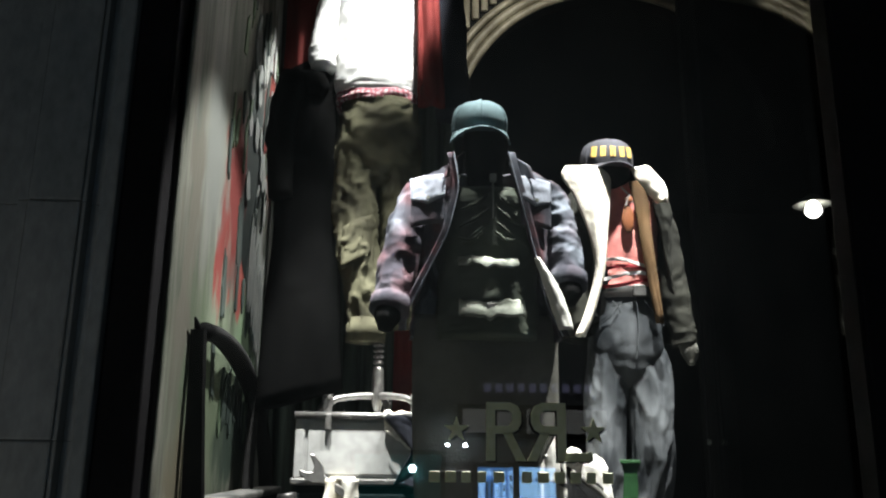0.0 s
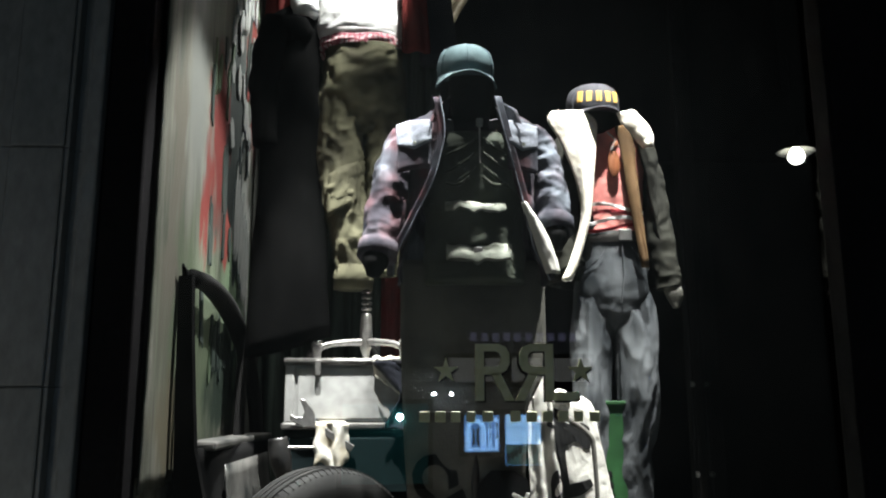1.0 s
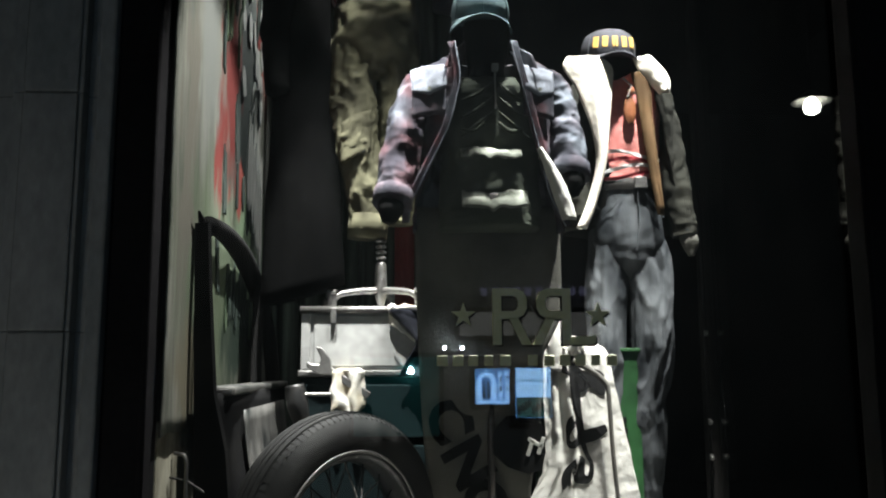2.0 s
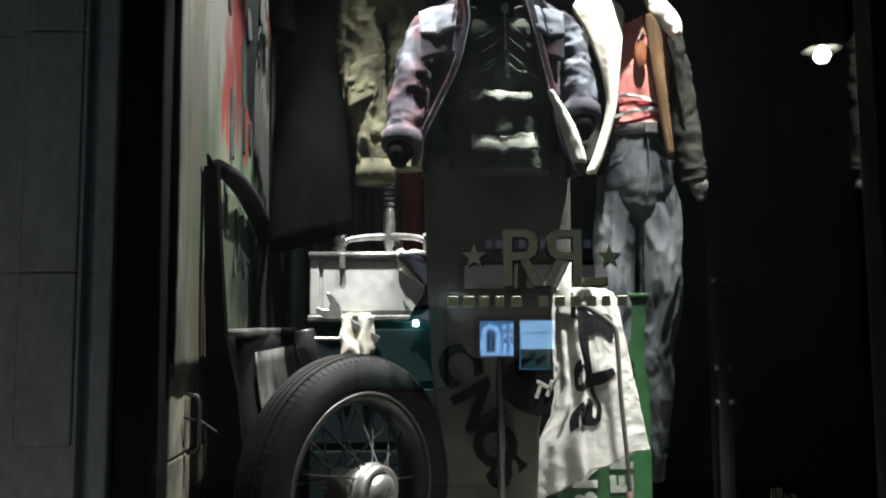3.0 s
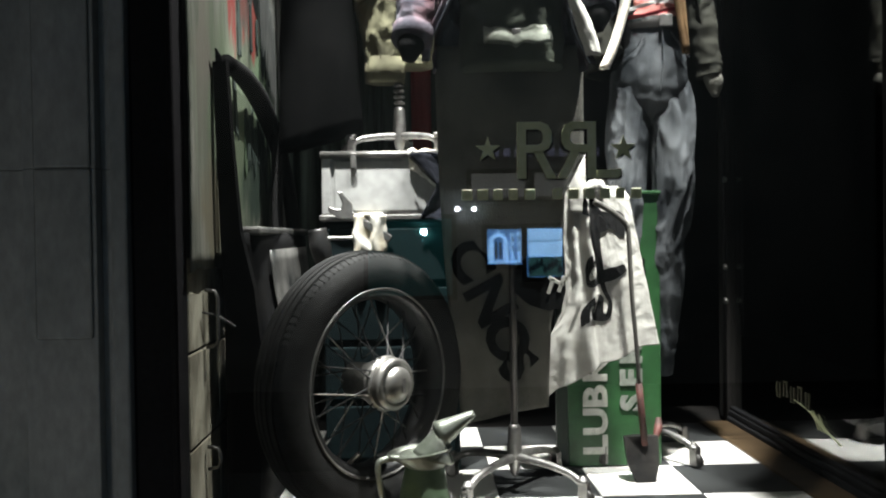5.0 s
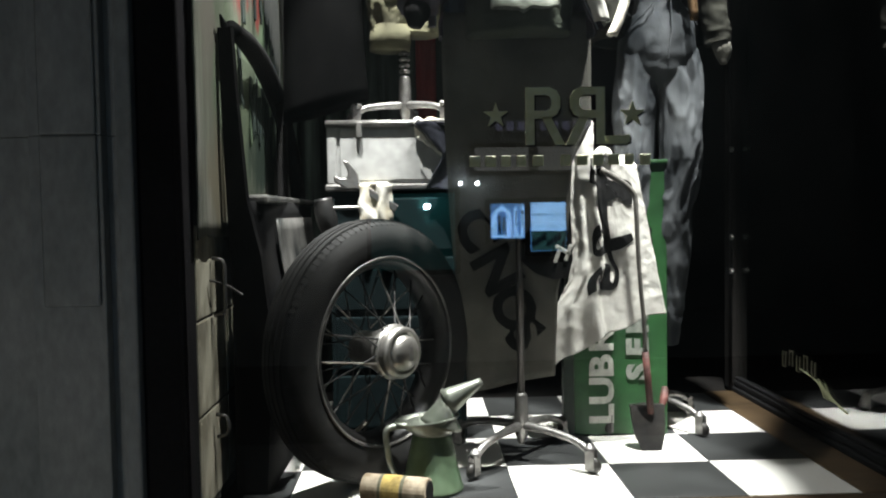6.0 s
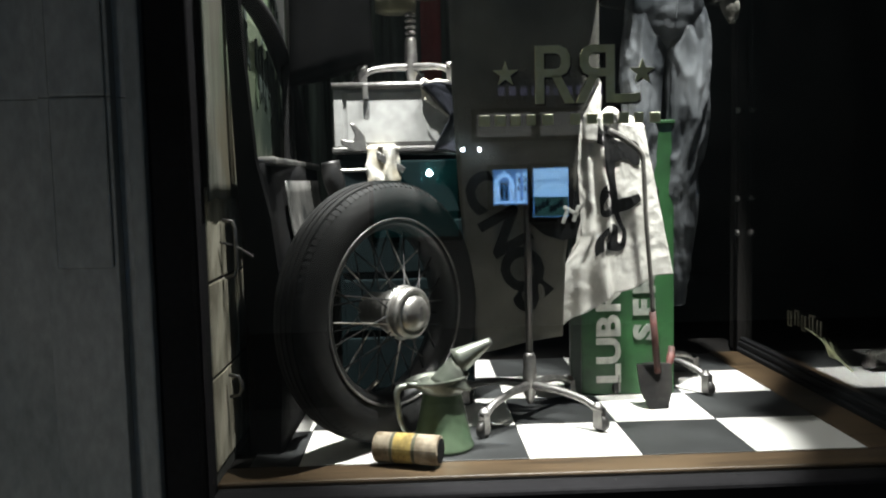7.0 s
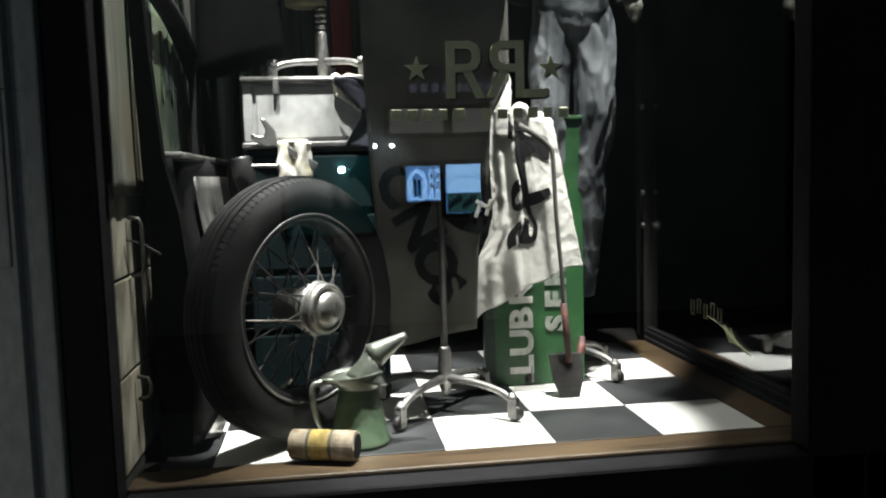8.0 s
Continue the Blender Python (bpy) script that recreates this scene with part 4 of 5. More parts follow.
for sx, pts in ((-1, [(-0.11, 0.31, 2.485, 0.04), (-0.155, 0.305, 2.46, 0.054), (-0.19, 0.29, 2.38, 0.058), (-0.215, 0.265, 2.26, 0.056), (-0.232, 0.23, 2.15, 0.05), (-0.242, 0.205, 2.09, 0.046)]), (1, [(0.2, 0.31, 2.49, 0.04), (0.238, 0.305, 2.465, 0.052), (0.264, 0.29, 2.39, 0.055), (0.278, 0.265, 2.3, 0.053), (0.284, 0.24, 2.225, 0.049), (0.282, 0.22, 2.175, 0.048)])):
    sl = part("sleeve", limb(pts, 44, 0.017, 13, 16), M["plaid"], j, smooth=True)
    e, f = Vector(pts[-2][:3]), Vector(pts[-1][:3])
    d = (f - e).normalized()
    part("cuff", tube([f - d * 0.035, f - d * 0.03, f + d * 0.012, f + d * 0.018], [0.052, 0.058, 0.06, 0.05], 20, None, True, 0.006, 22), M["plaid"], sl, "turned-back cuff", True)
    part("glove_end", limb([(*f, 0.034), (*(f + d * 0.035 + Vector((0.0, -0.01, 0))), 0.037), (*(f + d * 0.075), 0.018)], 14, 0.006), M["skin_black"], sl, "dark rounded end of the arm", True)
    x0 = -0.136 if sx < 0 else 0.186
    fl = part("chest_pocket", sheet(lambda u, w, x0=x0, sx=sx: (x0 + 0.048 * (u - 0.5) * 2, CY - 0.142 + 0.05 * abs((u - 0.5 + 0.5 * sx) * 1.0) ** 2, 2.34 + 0.1 * w), 8, 6, 0.006), M["plaid"], j, smooth=True)
    # The flap's colour is lightened for the overhead light it catches.
    part("pocket_flap", sheet(lambda u, w, x0=x0, sx=sx: (x0 + 0.053 * (u - 0.5) * 2 * (0.92 + 0.08 * w), CY - 0.15 + 0.03 * w * w + 0.055 * (sx * (u - 0.5) + 0.5) ** 2 + 0.006 * noise.noise((u * 4, w * 4, sx)), 2.497 - 0.075 * (1 - w) - 0.022 * (1 - w) * (1 - abs(2 * u - 1))), 12, 10, 0.008), M["plaid_light"], fl, "pointed pocket flap, paler for the light falling on it", True)
    part("pocket_button", lathe([(0.006, 0), (0.005, 0.003), (0.001, 0.003)], Matrix.Translation((x0, CY - 0.15, 2.415)) @ Matrix.Rotation(radians(90), 4, "X"), 10), M["strap"], fl)
    # collar wing and front facing
    part("collar", sheet(lambda u, w, sx=sx: (CX + sx * (0.065 + 0.055 * u + 0.015 * w), CY - 0.02 - 0.115 * u - 0.02 * w, 2.585 - 0.075 * u + (0.03 - 0.085 * w) * (1 - 0.4 * u) + 0.004 * noise.noise((u * 5, w * 5, sx))), 10, 8, 0.007), M["plaid"], j, smooth=True)
el = [(-0.062, 0.165, 2.56), (-0.048, 0.157, 2.456), (-0.06, 0.157, 2.38), (-0.083, 0.162, 2.298), (-0.142, 0.185, 2.179), (-0.187, 0.21, 2.085), (-0.195, 0.225, 2.03)]
er = [(0.102, 0.165, 2.565), (0.126, 0.158, 2.46), (0.146, 0.16, 2.38), (0.166, 0.168, 2.304), (0.198, 0.185, 2.186), (0.215, 0.205, 2.115), (0.264, 0.222, 2.02)]
for pts in (el, er):
    s = [Vector(p) for p in smooth_path(pts, 5)]
    sx = -1 if pts is el else 1
    def placket(u, w, s=s, sx=sx):
        i = u * (len(s) - 1)
        k = min(int(i), len(s) - 2)
        p = s[k].lerp(s[k + 1], i - k)
        return p + Vector((sx * 0.02 * w, 0.004 * w, 0))
    pk = part("placket", sheet(placket, 30, 4, 0.008), M["plaid"], j, smooth=True)
    part("stitching", tube([p + Vector((0, -0.006, 0)) for p in s], 0.0022, 5), M["plaid_light"], pk, "pale stitched edge")

part("lining", sheet(strip([(2.03, 0.245, 0.285), (2.1, 0.222, 0.268), (2.17, 0.2, 0.236), (2.24, 0.178, 0.19)], CY - 0.14, 0.014), 10, 18, 0.006), M["canvas"], j, "pale lining turned out at the hem", True)

# the sackcloth banner below it
bn = thing("sackcloth_banner", "long grey sackcloth with black stencilled letters hanging below the waist", "banner")


def banner_f(u, v):
    z = 2.1 - 1.16 * v + 0.05 * u * v
    x0 = -0.175 + 0.075 * v - 0.02 * math.sin(v * 3.1)
    x1 = float(np.interp(v, (0, 0.3, 0.4, 0.62, 0.76, 1), (0.272, 0.27, 0.212, 0.2, 0.175, 0.172)))
    y = 0.34 + 0.2 * max(0.0, v - 0.4) + 0.008 * math.sin(u * 8 + v * 3) + 0.01 * noise.noise((u * 3, v * 6, 4)) + 0.004 * fold((u, v * 2, 2), 3.0, 5)
    return (x0 + (x1 - x0) * u, y, z)


part("cloth", sheet(banner_f, 30, 50, 0.004), M["sack"], bn, smooth=True)


def on_banner(u, v, turn):
    p = Vector(banner_f(u, v))
    return Matrix.Translation(p + Vector((0, -0.016, 0))) @ Matrix.Rotation(radians(90), 4, "X") @ Matrix.Rotation(radians(turn), 4, "Z") @ Matrix.Translation((-0.04, -0.045, 0))


for ch, u, v, turn in (("C", 0.17, 0.545, -65), ("N", 0.31, 0.655, -62), ("O", 0.46, 0.765, -55), ("S", 0.63, 0.865, -48)):
    letters(ch, 0.12, on_banner(u, v, turn), M["ink"], bn, "letter", 0.003, 0.007)
pt = part("dark_patch", slab([(0.055, 1.36), (0.1, 1.32), (0.16, 1.3), (0.2, 1.31), (0.214, 1.36), (0.21, 1.44), (0.17, 1.47), (0.1, 1.47), (0.06, 1.43)], 0.005, Matrix.Translation((0, 0.365, 0)) @ Matrix.Rotation(radians(90), 4, "X")), M["ink"], bn, "black rounded patch")
for bx in ((0.168, 1.365, 20), (0.2, 1.37, 20), (0.184, 1.378, -60)):
    part("white_mark", box((-0.006, -0.004, -0.026), (0.006, 0.0, 0.026), 0.002, None, Matrix.Translation((bx[0], 0.3595, bx[1] + 0.012)) @ Matrix.Rotation(radians(bx[2]), 4, "Y")), M["sign_white"], pt, "white painted stroke")

# the second mannequin: cap, shearling coat, henley, jeans
DX, DY = 0.575, 0.70
mannequin("plain black mannequin behind the green sign", DX - 0.04, DY - 0.01, 2.51)
cap("charcoal baseball cap with gold embroidery on the second mannequin", 0.522, 0.68, 2.705, 0.093, 10, M["cap_navy"], 5)
h = thing("henley_shirt", "faded red cotton shirt with dark striped hem", "shirt")
part("body", body_mesh(DX - 0.005, DY, [(2.25, 0.115, 0.1), (2.33, 0.118, 0.108), (2.45, 0.13, 0.118), (2.55, 0.14, 0.11), (2.62, 0.1, 0.085), (2.65, 0.06, 0.065)], wrinkle=0.006), M["pink"], h, smooth=True)
for k in range(4):
    rows, _ = torso(DX - 0.005, DY, [(2.258 + 0.024 * k, 0.122, 0.112), (2.27 + 0.024 * k, 0.124, 0.114)], wrinkle=0.008, freq=14, seed=k)
    rows = [[p + Vector((0, 0, 0.012 * math.sin(p.x * 22 + k))) for p in r] for r in rows]
    part("stripe", loft(rows, True, False), M["stripe_red"] if k % 2 == 0 else M["white_knit"], h, smooth=True)
gl = thing("sunglasses", "amber sunglasses hanging from the shirt neck", "sunglasses")
bm = lathe([(0.03, -0.002), (0.034, 0.0), (0.03, 0.003)], Matrix.Translation((DX - 0.012, DY - 0.138, 2.485)) @ Matrix.Rotation(radians(90), 4, "X") @ Matrix.Diagonal((0.62, 1.5, 1, 1)), 22)
part("lens", bm, M["amber"], gl, smooth=True)
part("frame", tube([(DX - 0.03, DY - 0.135, 2.6), (DX - 0.005, DY - 0.142, 2.57), (DX - 0.02, DY - 0.144, 2.53)], 0.004, 8, cyl((DX - 0.02, DY - 0.14, 2.56), (DX + 0.012, DY - 0.138, 2.545), 0.004)), M["chrome"], gl)
part("lens", lathe([(0.012, -0.002), (0.014, 0.0), (0.012, 0.003)], Matrix.Translation((DX - 0.008, DY - 0.142, 2.555)) @ Matrix.Rotation(radians(80), 4, "X"), 16), M["amber"], gl, smooth=True)
k = thing("shearling_coat", "dark olive canvas coat with wide cream shearling lapels, hanging open", "coat")
part("body", open_coat(DX - 0.01, DY, [(2.08, 0.21, 0.15, -0.75, 0.93), (2.25, 0.195, 0.145, -0.66, 0.8), (2.4, 0.185, 0.14, -0.6, 0.66), (2.53, 0.185, 0.135, -0.5, 0.55), (2.61, 0.165, 0.115, -0.5, 0.5), (2.655, 0.085, 0.085, -0.6, 0.6)], wrinkle=0.012), M["coat_olive"], k, smooth=True)


part("lapel", sheet(strip([(2.07, 0.372, 0.392), (2.142, 0.404, 0.424), (2.28, 0.444, 0.464), (2.38, 0.438, 0.478), (2.46, 0.415, 0.488), (2.56, 0.375, 0.498), (2.63, 0.335, 0.5), (2.665, 0.35, 0.46)], DY - 0.145, 0.02), 16, 40, 0.016), M["shearling"], k, "broad cream shearling lapel", True)
part("lapel", sheet(strip([(2.12, 0.65, 0.664), (2.3, 0.622, 0.65), (2.45, 0.6, 0.638), (2.56, 0.585, 0.635), (2.62, 0.575, 0.615)], DY - 0.135, 0.012), 8, 24, 0.014), M["suede"], k, "tan suede facing", True)
part("collar", sheet(strip([(2.545, 0.675, 0.695), (2.58, 0.64, 0.7), (2.62, 0.6, 0.685), (2.67, 0.585, 0.64)], DY - 0.14, 0.02), 10, 12, 0.018), M["shearling"], k, "cream shearling collar", True)
part("collar", sheet(lambda u, w: (DX - 0.075 - 0.1 * u, DY - 0.07 - 0.06 * u, 2.66 - 0.05 * u - 0.05 * w), 8, 8, 0.02), M["shearling"], k, "cream shearling collar", True)
part("sleeve", limb([(DX + 0.085, DY, 2.585, 0.05), (DX + 0.13, DY - 0.005, 2.51, 0.056), (DX + 0.148, DY - 0.02, 2.4, 0.054), (DX + 0.165, DY - 0.035, 2.25, 0.05), (DX + 0.185, DY - 0.05, 2.12, 0.042), (DX + 0.19, DY - 0.055, 2.06, 0.04)], 36, 0.012, 12, 14), M["coat_olive"], k, smooth=True)
part("glove_end", limb([(DX + 0.19, DY - 0.06, 2.08, 0.026), (DX + 0.2, DY - 0.07, 2.035, 0.028), (DX + 0.202, DY - 0.075, 1.99, 0.012)], 14, 0.006), M["sack"], k, "dull grey end of the arm", True)
part("sleeve", limb([(DX - 0.12, DY, 2.6, 0.06), (DX - 0.18, DY - 0.01, 2.5, 0.066), (DX - 0.205, DY - 0.03, 2.35, 0.06), (DX - 0.19, DY - 0.06, 2.2, 0.055), (DX - 0.16, DY - 0.08, 2.12, 0.05)], 36, 0.012, 12, 14), M["coat_olive"], k, smooth=True)
jn = thing("jeans", "washed blue-grey denim jeans on the second mannequin", "jeans")
part("hips", body_mesh(DX - 0.005, DY, [(1.9, 0.05, 0.06), (1.96, 0.1, 0.095), (2.05, 0.127, 0.112), (2.15, 0.12, 0.105), (2.235, 0.112, 0.1)], wrinkle=0.006, freq=14), M["denim"], jn, smooth=True)
part("leg", limb([(DX - 0.055, DY, 2.1, 0.062), (DX - 0.065, DY - 0.01, 2.0, 0.074), (DX - 0.085, DY - 0.03, 1.85, 0.068), (DX - 0.1, DY - 0.05, 1.65, 0.062), (DX - 0.11, DY - 0.04, 1.4, 0.058), (DX - 0.115, DY - 0.02, 1.15, 0.056), (DX - 0.115, DY, 0.95, 0.056)], 64, 0.018, 7, 26, along=(2.6, 1.8, 0.6)), M["denim"], jn, smooth=True)
part("leg", limb([(DX + 0.045, DY, 2.1, 0.062), (DX + 0.058, DY - 0.01, 2.0, 0.075), (DX + 0.06, DY - 0.04, 1.85, 0.07), (DX + 0.055, DY - 0.06, 1.65, 0.063), (DX + 0.035, DY - 0.04, 1.4, 0.056), (DX + 0.02, DY - 0.02, 1.2, 0.05), (DX + 0.015, DY, 1.05, 0.048)], 64, 0.022, 7, 28, along=(2.6, 1.8, 0.6)), M["denim"], jn, smooth=True)
for sx in (-1, 1):
    part("pocket_seam", tube([(DX + sx * 0.04, DY - 0.112, 2.2), (DX + sx * 0.075, DY - 0.108, 2.15), (DX + sx * 0.11, DY - 0.08, 2.12)], 0.0025, 6), M["denim"], jn)
part("fly_seam", tube([(DX + 0.012, DY - 0.112, 2.21), (DX + 0.012, DY - 0.122, 2.1), (DX, DY - 0.12, 2.0)], 0.0025, 6), M["denim"], jn)
bl = thing("leather_belt", "black leather belt with a square buckle", "belt")
rows, _ = torso(DX - 0.005, DY, [(2.215, 0.118, 0.108), (2.235, 0.121, 0.111), (2.255, 0.118, 0.108)], wrinkle=0)
part("strap", loft(rows, True, False), M["leather"], bl, smooth=True)
part("buckle", box((DX, DY - 0.122, 2.215), (DX + 0.045, DY - 0.112, 2.257), 0.004), M["cast"], bl, "grey metal buckle")

# the third mannequin, high on the case: sweatshirt, trousers, coats
EX, EY = -0.325, 0.74
mannequin("plain black mannequin standing on the metal case", EX, EY, 3.5)
sw = thing("sweatshirt", "white fleece sweatshirt on the high mannequin", "sweatshirt")
part("body", body_mesh(EX - 0.01, EY, [(2.99, 0.15, 0.115), (3.03, 0.158, 0.125), (3.15, 0.155, 0.125), (3.3, 0.165, 0.128), (3.45, 0.165, 0.12), (3.52, 0.1, 0.09), (3.55, 0.07, 0.07)], wrinkle=0.01), M["white_knit"], sw, smooth=True)
part("waistband", body_mesh(EX - 0.01, EY, [(2.985, 0.15, 0.115), (3.0, 0.155, 0.12), (3.03, 0.15, 0.116)], wrinkle=0.004), M["white_knit"], sw, smooth=True)
part("sleeve", limb([(EX - 0.12, EY, 3.48, 0.06), (EX - 0.17, EY - 0.01, 3.38, 0.062), (EX - 0.195, EY - 0.04, 3.24, 0.055), (EX - 0.205, EY - 0.08, 3.13, 0.05), (EX - 0.2, EY - 0.1, 3.06, 0.046)], 36, 0.012, 12, 14), M["white_knit"], sw, smooth=True)
part("sleeve", limb([(EX + 0.12, EY, 3.48, 0.06), (EX + 0.18, EY, 3.36, 0.06), (EX + 0.2, EY - 0.02, 3.2, 0.052), (EX + 0.2, EY - 0.03, 3.08, 0.046)], 36, 0.012, 12, 14), M["white_knit"], sw, smooth=True)
cs = thing("checked_shirt", "red and white checked shirt tail below the sweatshirt", "shirt")
part("tail", body_mesh(EX - 0.005, EY, [(2.945, 0.15, 0.112), (2.97, 0.152, 0.115), (2.995, 0.148, 0.11)], wrinkle=0.012, freq=20), M["check"], cs, smooth=True)
tr = thing("cargo_trousers", "baggy olive cotton trousers with turned-up hems", "trousers")
part("hips", body_mesh(EX + 0.01, EY, [(2.62, 0.06, 0.07), (2.7, 0.13, 0.105), (2.8, 0.152, 0.12), (2.9, 0.145, 0.112), (2.955, 0.14, 0.105)], wrinkle=0.022, freq=12), M["olive"], tr, smooth=True)
part("leg", limb([(EX - 0.055, EY, 2.88, 0.07), (EX - 0.065, EY - 0.01, 2.76, 0.086), (EX - 0.07, EY - 0.025, 2.6, 0.083), (EX - 0.06, EY - 0.05, 2.45, 0.078), (EX - 0.03, EY - 0.04, 2.3, 0.07), (EX - 0.012, EY - 0.03, 2.16, 0.062), (EX - 0.01, EY - 0.03, 2.08, 0.06)], 56, 0.024, 10, 26, along=(1.7, 1.5, 0.7)), M["olive"], tr, smooth=True)
part("leg", limb([(EX + 0.065, EY, 2.88, 0.07), (EX + 0.08, EY, 2.76, 0.086), (EX + 0.09, EY, 2.6, 0.08), (EX + 0.09, EY, 2.4, 0.074), (EX + 0.085, EY + 0.02, 2.2, 0.068), (EX + 0.085, EY + 0.02, 2.12, 0.066)], 56, 0.024, 10, 26, along=(1.7, 1.5, 0.7)), M["olive"], tr, smooth=True)
part("turn_up", tube([(EX - 0.01, EY - 0.03, 2.14), (EX - 0.01, EY - 0.03, 2.06)], 0.067, 22, None, True, 0.008), M["olive"], tr, "turned-up hem", True)
part("knee_patch", sheet(lambda u, w: (EX - 0.1 + 0.1 * u, EY - 0.128 + 0.02 * abs(2 * u - 1) ** 2, 2.3 + 0.15 * w + 0.05 * u), 8, 8, 0.006), M["olive"], tr, smooth=True)
ct = thing("long_coat", "long black wool coat held over the arm", "coat")


def coat_f(u, v):
    a = u * 2 * math.pi
    w = 0.085 + 0.06 * v
    return (-0.575 + 0.02 * v + w * math.cos(a) + 0.012 * noise.noise((math.cos(a) * 2, math.sin(a) * 2, v * 5)), 0.7 + 0.05 * math.sin(a) * (1 + v) + 0.01 * noise.noise((math.cos(a) * 2, 4, v * 4)), 3.1 - 1.24 * v + 0.04 * math.cos(a))


part("body", loft([[Vector(coat_f(i / 30, k / 30)) for i in range(30)] for k in range(31)]), M["coat_black"], ct, smooth=True)
part("sleeve", limb([(-0.62, 0.63, 3.02, 0.05), (-0.655, 0.62, 2.85, 0.05), (-0.655, 0.62, 2.68, 0.045), (-0.645, 0.62, 2.55, 0.04)], 18, 0.012), M["coat_black"], ct, smooth=True)
part("folded_top", limb([(-0.62, 0.65, 2.98, 0.045), (-0.56, 0.64, 3.0, 0.045), (-0.51, 0.65, 2.97, 0.03)], 16, 0.012), M["coat_black"], ct, smooth=True)
sc = thing("scarf", "long red wool scarf hanging beside the sweatshirt", "scarf")
part("cloth", sheet(lambda u, v: (-0.18 + 0.065 * u + 0.03 * v * u + 0.01 * v, 0.6 + 0.015 * math.sin(u * 9) + 0.01 * noise.noise((u * 3, v * 5, 2)), 3.5 - 0.6 * v), 12, 24, 0.008), M["red_cloth"], sc, smooth=True)
nc = thing("navy_coat", "navy wool coat hanging beside the red scarf", "coat")
part("body", loft([[Vector((-0.065 + 0.025 * k / 20 + (0.05 + 0.02 * k / 20) * math.cos(a) + 0.008 * noise.noise((math.cos(a) * 2, k * 0.2, 1)), 0.66 + 0.05 * math.sin(a), 3.5 - 0.62 * k / 20)) for a in [2 * math.pi * i / 24 for i in range(24)]] for k in range(21)]), M["navy"], nc, smooth=True)

# ---- green enamel sign, towel, spade ----
sg = thing("enamel_sign", "tall green enamel sign with white lettering, standing on the tiles", "sign")
part("panel", box((0.262, 0.61, FL + 0.003), (0.578, 0.64, 1.672), 0.004), M["sign_green"], sg)
part("side_flange", box((0.225, 0.606, FL + 0.003), (0.262, 0.645, 1.672), 0.004), M["sign_edge"], sg, "dark rolled side edge")
part("top_flange", box((0.225, 0.602, 1.662), (0.58, 0.645, 1.675), 0.003), M["sign_green"], sg)
up90 = Matrix.Rotation(radians(90), 4, "X") @ Matrix.Rotation(radians(90), 4, "Z")
for ch, z in (("L", 0.789), ("U", 0.856), ("B", 0.948), ("R", 1.034)):
    letters(ch, 0.077, Matrix.Translation((0.391, 0.608, z)) @ up90 @ Matrix.Diagonal((1.22, 1, 1, 1)), M["sign_white"], sg, "letter", 0.003, 0.004)
# These letters lie in shadow, so their white is darkened.
for ch, z in (("S", 0.939), ("E", 1.02), ("R", 1.095)):
    letters(ch, 0.068, Matrix.Translation((0.509, 0.608, z)) @ up90 @ Matrix.Diagonal((1.15, 1, 1, 1)), M["sign_shaded"], sg, "letter", 0.003, 0.005)
for k in range(5):
    part("letter_bar", box((0.508 + 0.004 * (k % 2), 0.606, 1.285 + 0.036 * k), (0.538 - 0.003 * k, 0.61, 1.305 + 0.036 * k), 0.001, seg=1), M["ink"], sg, "dark painted bar in place of small writing")
tw = thing("canvas_towel", "creased pale canvas towel with black script, draped over the sign", "towel")


def towel_f(u, v):
    xl = float(np.interp(v, (0, 0.25, 0.45, 0.6, 0.74, 0.85, 1), (0.233, 0.229, 0.234, 0.222, 0.172, 0.166, 0.169)))
    xr = 0.442 + 0.091 * v
    zt = 1.69 - 0.045 * u
    zb = 1.013 + 0.24 * u - 0.07 * u * u + 0.006 * math.sin(u * 17)
    ur = 0.31 + 0.1 * v
    ridge = 0.03 * math.exp(-(((u - ur) / (0.035 if u > ur else 0.09)) ** 2)) + 0.014 * math.exp(-(((u - 0.13 - 0.05 * v) / 0.05) ** 2))
    left = max(0.0, 1 - u / max(0.05, ur))
    ripple = ridge + (0.0025 + 0.006 * left) * fold((u * 1.1, v * 1.6, 0), 4.0, 3) + 0.0012 * fold((u, v * 1.7, 1), 11.0, 6) + 0.012 * left * math.sin(v * 9 + u * 6) * v
    return (xl + (xr - xl) * u + 0.003 * noise.noise((u * 6, v * 9, 2)), 0.486 - 0.012 * v - ripple, zt + (zb - zt) * v)


towel = part("cloth", sheet(towel_f, 110, 110, 0.004), M["canvas"], tw, smooth=True)
part("fold_over", sheet(lambda u, v: (0.235 + 0.21 * u, 0.484 + 0.19 * v, 1.69 - 0.045 * u * (1 - v) + 0.012 * math.sin(v * 3) + 0.008 * noise.noise((u * 5, v * 5, 1))), 20, 16, 0.004), M["canvas"], tw, smooth=True)
part("peak", limb([(0.272, 0.486, 1.6, 0.03), (0.28, 0.484, 1.68, 0.026), (0.288, 0.486, 1.75, 0.018), (0.293, 0.49, 1.79, 0.012), (0.29, 0.492, 1.815, 0.004)], 20, 0.007, 22, 8), M["canvas"], tw, "pinched white peak of the cloth", True)
part("knot", limb([(0.31, 0.49, 1.66, 0.02), (0.335, 0.488, 1.69, 0.022), (0.36, 0.49, 1.67, 0.016)], 16, 0.006, 24, 8), M["canvas"], tw, "bunched cloth at the top edge", True)


def on_towel(x, z):
    """The cloth's own coordinates of a point seen from the front."""
    u, v = 0.5, 0.5
    for _ in range(12):
        v = min(1.0, max(0.0, v + (towel_f(u, v)[2] - z) / 0.6))
        a, b = towel_f(0, v)[0], towel_f(1, v)[0]
